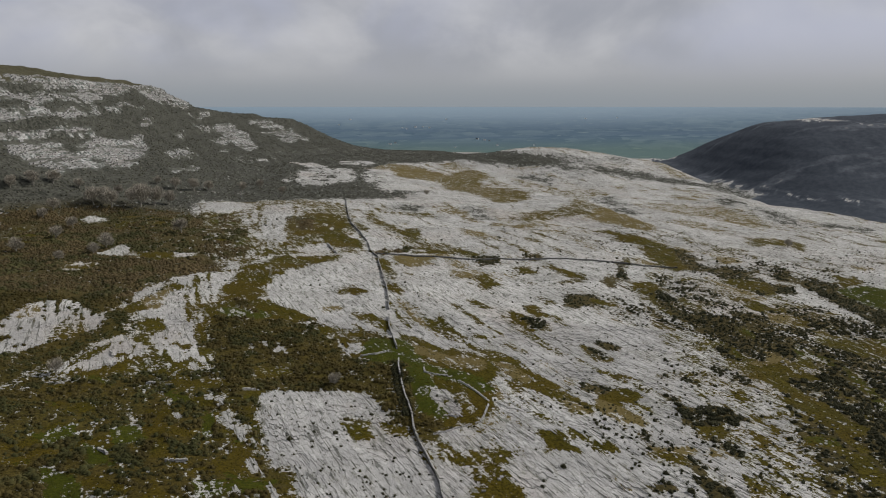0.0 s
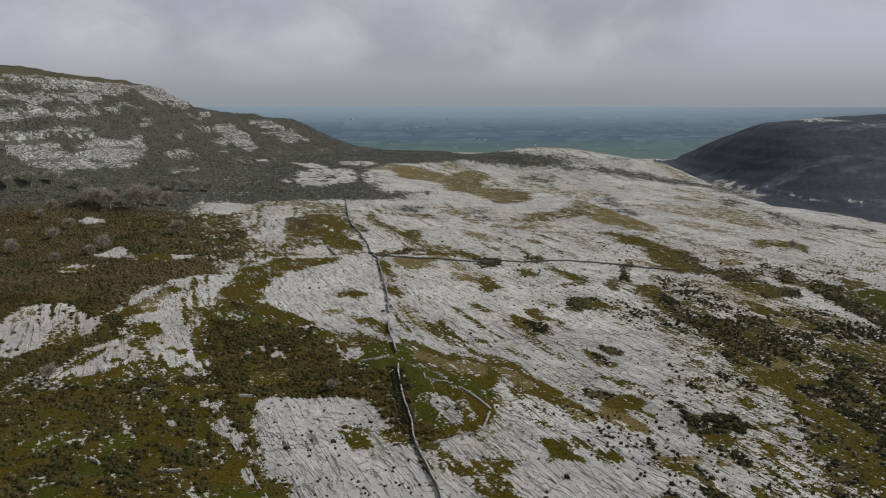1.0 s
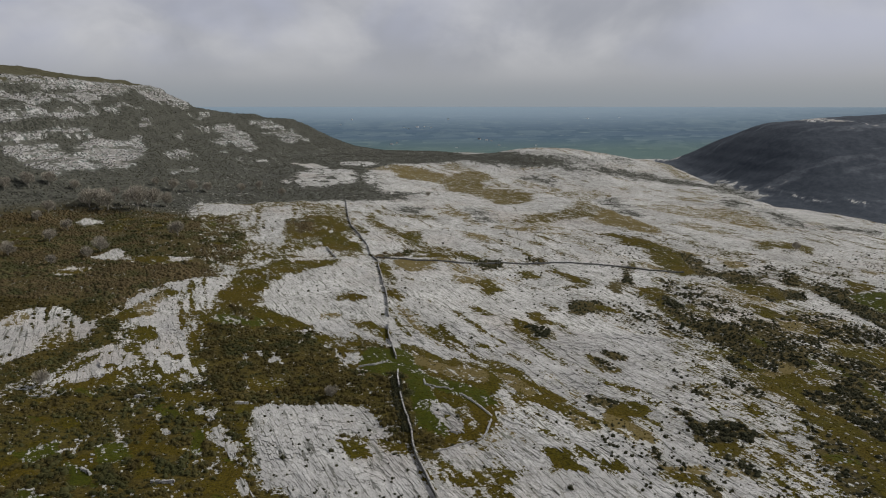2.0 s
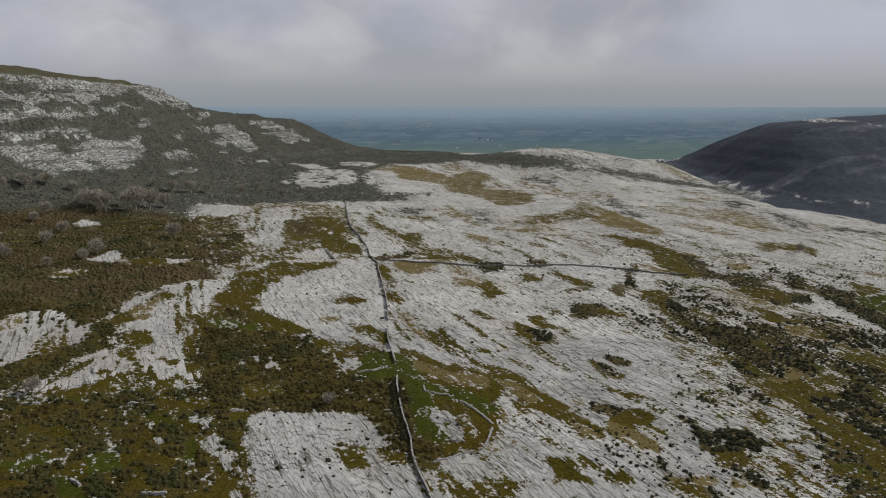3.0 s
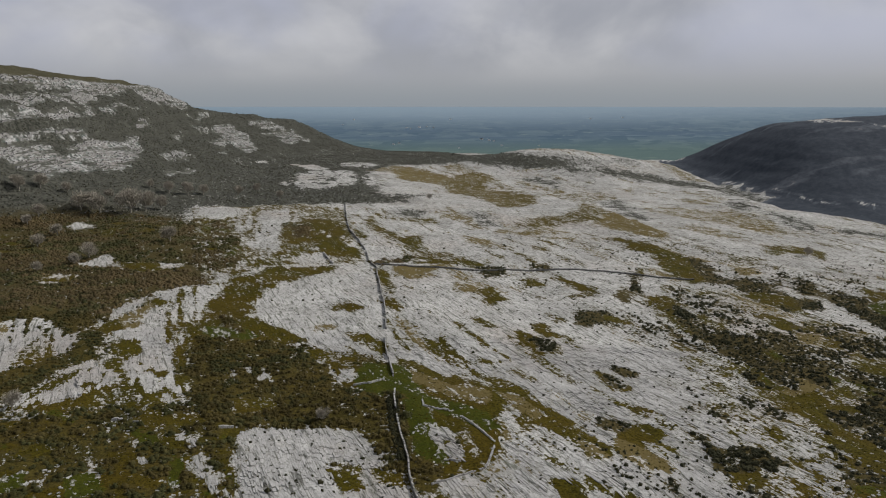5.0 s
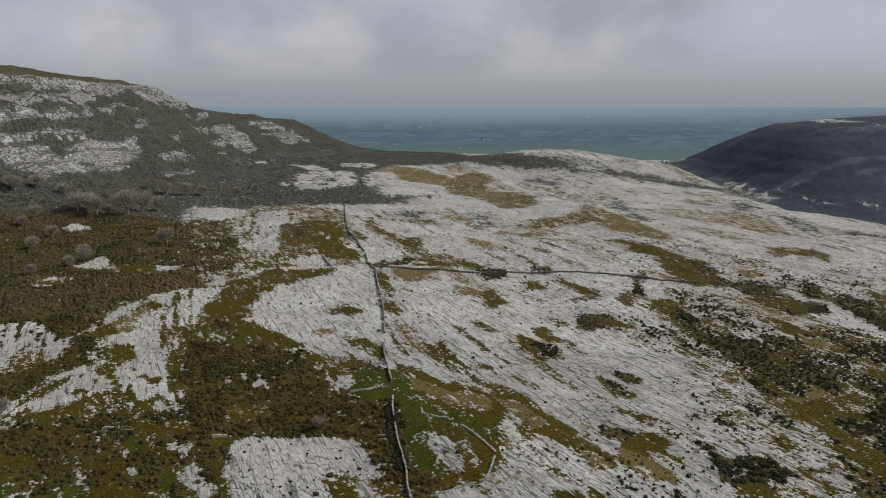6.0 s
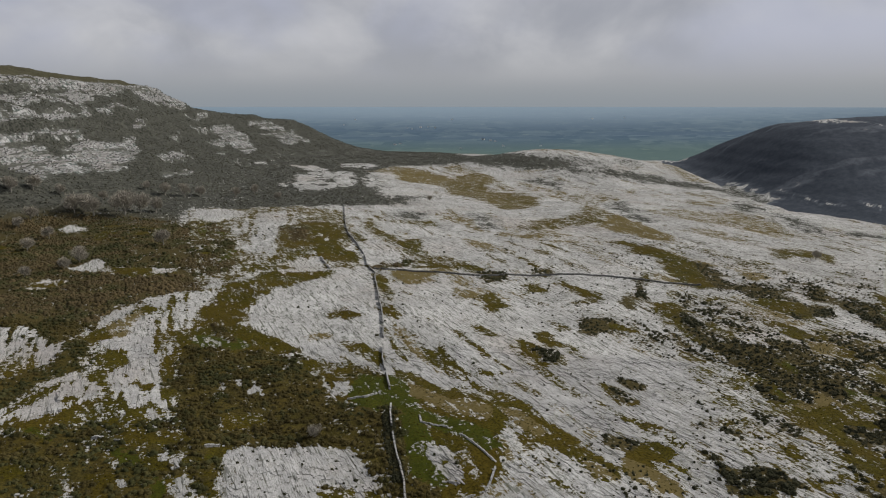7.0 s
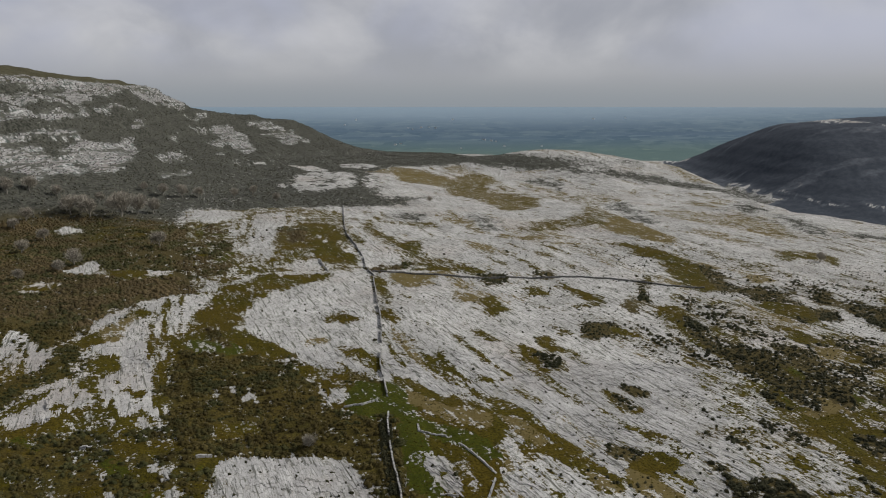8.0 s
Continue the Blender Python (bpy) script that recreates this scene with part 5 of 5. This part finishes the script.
# dark brambles in the lee of the long wall
WALL_BUSHES = (-6.2, 155.8, -7.6, 162.8, -9.0, 171.3, -9.7, 176.8, -10.5, 183.8)
wy = np.linspace(WALL_BUSHES[1], WALL_BUSHES[-1], 420)
wx = np.interp(wy, WALL_BUSHES[1::2], WALL_BUSHES[0::2]) - rng.uniform(-0.9, 1.6, len(wy))
size = rng.uniform(0.5, 1.3, len(wy))
scatter("wall_brambles", wx, wy, size, size * 0.8, M_GREEN, "dark brambles growing along the foot of a dry stone wall", "shrubs")


# ---------------------------------------------------------------- bare pale trees
def limb(p, q, r0, r1, k=5):
    p, q = np.array(p, float), np.array(q, float)
    d = (q - p) / np.linalg.norm(q - p)
    s = np.cross(d, (0.3, 0.9, 0.2))
    s /= np.linalg.norm(s)
    t = np.cross(d, s)
    a = np.arange(k) / k * 2 * math.pi
    ring = np.cos(a)[:, None] * s + np.sin(a)[:, None] * t
    v = np.concatenate([p + ring * r0, q + ring * r1])
    f = [(i, (i + 1) % k, k + (i + 1) % k) for i in range(k)] + [(i, k + (i + 1) % k, k + i) for i in range(k)]
    return v, np.array(f)


def bare_tree(seed, label):
    """A leafless tree about 6 m high: trunk, limbs and a crown of fine twigs."""
    r = np.random.default_rng(seed)
    base = new("bare_tree")
    h = 1.3
    trunks = [limb((0, 0, -0.3), (0.1, 0.05, h), 0.17, 0.12, 7)]
    for _ in range(9):
        a, e = r.uniform(0, 6.28), r.uniform(0.5, 1.35)
        l = r.uniform(1.6, 2.9)
        s = (0.1, 0.05, h * r.uniform(0.5, 1.0))
        q = (s[0] + math.cos(a) * math.cos(e) * l, s[1] + math.sin(a) * math.cos(e) * l, s[2] + math.sin(e) * l)
        trunks.append(limb(s, q, 0.07, 0.03))
        for _ in range(3):
            a2, e2, l2 = a + r.uniform(-0.9, 0.9), e + r.uniform(-0.5, 0.5), r.uniform(0.6, 1.3)
            q2 = (q[0] + math.cos(a2) * math.cos(e2) * l2, q[1] + math.sin(a2) * math.cos(e2) * l2, q[2] + math.sin(e2) * l2)
            trunks.append(limb(q, q2, 0.03, 0.012, 3))
    v, f = [], []
    lobes = [(r.uniform(-1.1, 1.1), r.uniform(-1.1, 1.1), r.uniform(2.0, 3.8), r.uniform(0.9, 1.6)) for _ in range(9)]
    for lx, ly, lz, lr in lobes:
        for _ in range(230):
            d = r.normal(0, 1, 3)
            d /= np.linalg.norm(d)
            s = np.array((lx, ly, lz)) + d * lr * r.uniform(0.45, 1.0)
            s[2] = max(s[2], 0.5)
            d[2] = abs(d[2]) + 0.3
            e = s + d * r.uniform(0.2, 0.55)
            w = np.cross(d, r.normal(0, 1, 3)) * 0.035
            n = len(v)
            v += [s - w, s + w, e]
            f.append((n, n + 1, n + 2))
    tv, tf = joined(trunks)
    part("trunk", mesh_from("trunk", tv, tf, M_BARK), base)
    part("crown", mesh_from("crown", np.array(v), np.array(f), M_TWIG), base, "pale grey-brown leafless twigs")
    return tagged(base, label, "tree", group="bare trees by the scrub")


def stand(ob, x, y, size, turn):
    ob.matrix_basis = Matrix.Translation((x, y, float(height([x], [y])[0]) - 0.1)) @ Matrix.Rotation(turn, 4, "Z") @ Matrix.Diagonal((size, size, size, 1))


TREES = [bare_tree(400 + k, "pale leafless tree standing in brown scrub") for k in range(4)]
SPOTS = ((-178, 442, 2.20), (-176, 459, 1.91), (-203, 435, 1.72), (-192, 434, 1.85), (-199, 439, 1.58), (-171, 470, 1.49), (-187, 451, 1.46), (-127, 362, 1.27), (-219, 419, 1.13), (-150, 329, 1.20), (-152, 320, 0.86), (-192, 385, 1.03), (-184, 351, 0.95), (-183, 315, 1.10), (-160, 305, 0.73), (-219, 407, 0.97), (-186, 527, 1.33), (-174, 531, 1.50), (-166, 538, 1.17), (-135, 566, 1.21), (-143, 546, 1.18), (-241, 442, 1.50), (-237, 457, 1.38), (-249, 431, 1.33), (-224, 463, 1.07), (-26, 174, 0.56), (-95, 172, 0.68), (207, 419, 0.85), (-6, 573, 0.69), (-112, 539, 0.99), (-199, 528, 1.01), (-206, 477, 1.08))
for n, (tx, ty, ts) in enumerate(SPOTS):
    ob = TREES[n] if n < 4 else copy_thing(TREES[n % 4], Matrix.Identity(4))
    stand(ob, tx, ty, ts * 1.35, n * 1.7)


# ---------------------------------------------------------------- farmhouses on the lowland
def farmhouse(wide, deep, tall):
    base = new("farmhouse")
    bm = bmesh.new()
    w, d, t, r = wide / 2, deep / 2, tall, tall + deep * 0.45
    pts = [bm.verts.new(p) for p in ((-w, -d, -2), (w, -d, -2), (w, d, -2), (-w, d, -2), (-w, -d, t), (w, -d, t), (w, d, t), (-w, d, t), (-w, 0, r), (w, 0, r))]
    for q in ((0, 1, 5, 4), (2, 3, 7, 6), (1, 2, 6, 9, 5), (3, 0, 4, 8, 7)):
        bm.faces.new([pts[i] for i in q])
    me = bpy.data.meshes.new("wall")
    bm.to_mesh(me), bm.free()
    me.materials.append(M_WHITE)
    part("wall", me, base, "whitewashed wall")
    bm = bmesh.new()
    o = 0.4
    for s in (-1, 1):
        q = [bm.verts.new(p) for p in ((-w - o, s * (d + o), t - 0.35), (w + o, s * (d + o), t - 0.35), (w + o, 0, r + 0.1), (-w - o, 0, r + 0.1))]
        bm.faces.new(q)
    bmesh.ops.solidify(bm, geom=bm.faces[:], thickness=0.2)
    me = bpy.data.meshes.new("roof")
    bm.to_mesh(me), bm.free()
    me.materials.append(M_SLATE)
    part("roof", me, base, "dark slate roof")
    for s in (-1, 1):
        c = bmesh.new()
        bmesh.ops.create_cube(c, size=1.0, matrix=Matrix.LocRotScale((s * (w - 0.6), 0, r + 0.5), None, (0.9, 0.8, 1.6)))
        me = bpy.data.meshes.new("chimney")
        c.to_mesh(me), c.free()
        me.materials.append(M_WHITE)
        part("chimney", me, base)
    for n in range(3):
        c = bmesh.new()
        bmesh.ops.create_cube(c, size=1.0, matrix=Matrix.LocRotScale(((n - 1) * wide * 0.3, -d, tall * 0.5), None, (1.1, 0.12, 1.3 if n != 1 else 2.1)))
        me = bpy.data.meshes.new("window")
        c.to_mesh(me), c.free()
        me.materials.append(M_SLATE)
        part("window" if n != 1 else "door", me, base)
    return tagged(base, "white gabled farmhouse with a dark slate roof", "house", group="farmhouses on the lowland")


HOUSE = farmhouse(15, 8, 5)
HOMES = ((154, 2611, 0.94), (176, 2557, 0.92), (190, 2531, 0.65), (-140, 2388, 0.86), (-125, 2434, 0.75), (201, 2339, 0.72), (317, 2338, 0.60), (-81, 3329, 1.02), (-18, 3287, 0.84), (-49, 3373, 0.69), (67, 3877, 0.99), (789, 3874, 1.01), (964, 3915, 0.82), (-426, 3839, 0.99), (-443, 3509, 0.72), (-115, 3206, 0.66), (-137, 3288, 0.67), (65, 2255, 0.58))
for n, (hx, hy, hs) in enumerate(HOMES):
    ob = HOUSE if n == 0 else copy_thing(HOUSE, Matrix.Identity(4))
    stand(ob, hx, hy, hs * 0.62, (n * 0.37) % 0.8 - 0.4)
# long wall: body coloured as in shade, coping as in sun
stone_wall("long grey dry stone wall winding over the pavement", 0.85, 0.38, (1.3, 115.3, 0.5, 120.3, -0.1, 125.3, -1.6, 132.8, -3.0, 138.8, -4.3, 144.3, -5.5, 149.8, -6.2, 155.8, -7.6, 162.8, -9.0, 171.3, -9.7, 176.8, -10.5, 183.8, -10.8, 191.3, -11.7, 202.3, -13.3, 214.3, -15.0, 224.8, -15.7, 233.8, -16.8, 246.8, -18.2, 262.8, -20.3, 279.3, -23.8, 309.3, -27.3, 336.8, -31.4, 347.8, -34.8, 368.8, -39.9, 391.3, -48.2, 417.8, -52.2, 438.8, -60.4, 497.8, -65.1, 531.8), own=300, broken=0.02, seed=1, mat=M_WALL_SHADED)
# crossing wall: the dark tone of its shaded face on every stone
stone_wall("straight grey dry stone wall crossing the pavement", 0.6, 0.5, (-27.7, 342.8, -13.7, 343.3, 7.9, 339.8, 26.6, 337.3, 48.5, 341.3, 62.6, 344.3, 76.4, 344.8, 88.7, 338.8, 97.3, 331.3, 113.6, 332.3), broken=0.0, seed=2, mat=M_WALL_SHADED, crest=M_WALL_SHADED)
stone_wall("tumbled pale stone wall curving through green grass", 0.24, 0.36, (-4.9, 191.3, -3.7, 183.8, -3.2, 179.3, 2.4, 177.8, 6.6, 172.8, 10.5, 166.3, 12.4, 162.8, 11.3, 158.3, 9.6, 152.3, 6.3, 150.3, 2.5, 148.3, -1.2, 146.8), broken=0.08, seed=3)
stone_wall("low pale stone wall in scrub and grass", 0.3, 0.36, (-21.1, 193.8, -17.2, 194.3, -13.4, 197.8), broken=0.15, seed=4)
stone_wall("ruined low stone wall at the scrub's edge", 0.5, 0.5, (-46.9, 166.3, -43.6, 168.3, -39.8, 169.8, -36.8, 172.3), broken=0.3, seed=5)
stone_wall("short pale stone wall climbing a rocky slope", 0.7, 0.5, (-89.6, 191.3, -86.8, 185.8, -83.4, 178.8), broken=0.3, seed=6)
stone_wall("short stretch of low wall on grass and rock", 0.9, 0.6, (-54.3, 359.3, -50.5, 348.3, -45.7, 335.8), broken=0.3, seed=7)
stone_wall("fragment of tumbled wall on lush grass", 0.5, 0.5, (-68.6, 135.3, -66.8, 133.8, -65.0, 132.3), broken=0.3, seed=8)
stone_wall("fragment of pale wall among brown scrub", 0.55, 0.45, (-52.6, 129.3, -50.6, 129.8, -48.6, 130.3), broken=0.2, seed=9)
stone_wall("low curved pale stone bank in short grass", 0.24, 0.32, (0.6, 155.8, 2.7, 155.8, 4.6, 155.3, 6.0, 152.8), broken=0.12, seed=11)
stone_wall("broken line of stones along the foot of scrub", 0.45, 0.5, (-95.2, 167.3, -91.1, 167.3, -86.6, 166.3), broken=0.35, seed=12)
stone_wall("low pale wall on a grassy rise", 0.5, 0.5, (-72.7, 168.8, -68.5, 168.8, -64.2, 166.3), broken=0.3, seed=13)
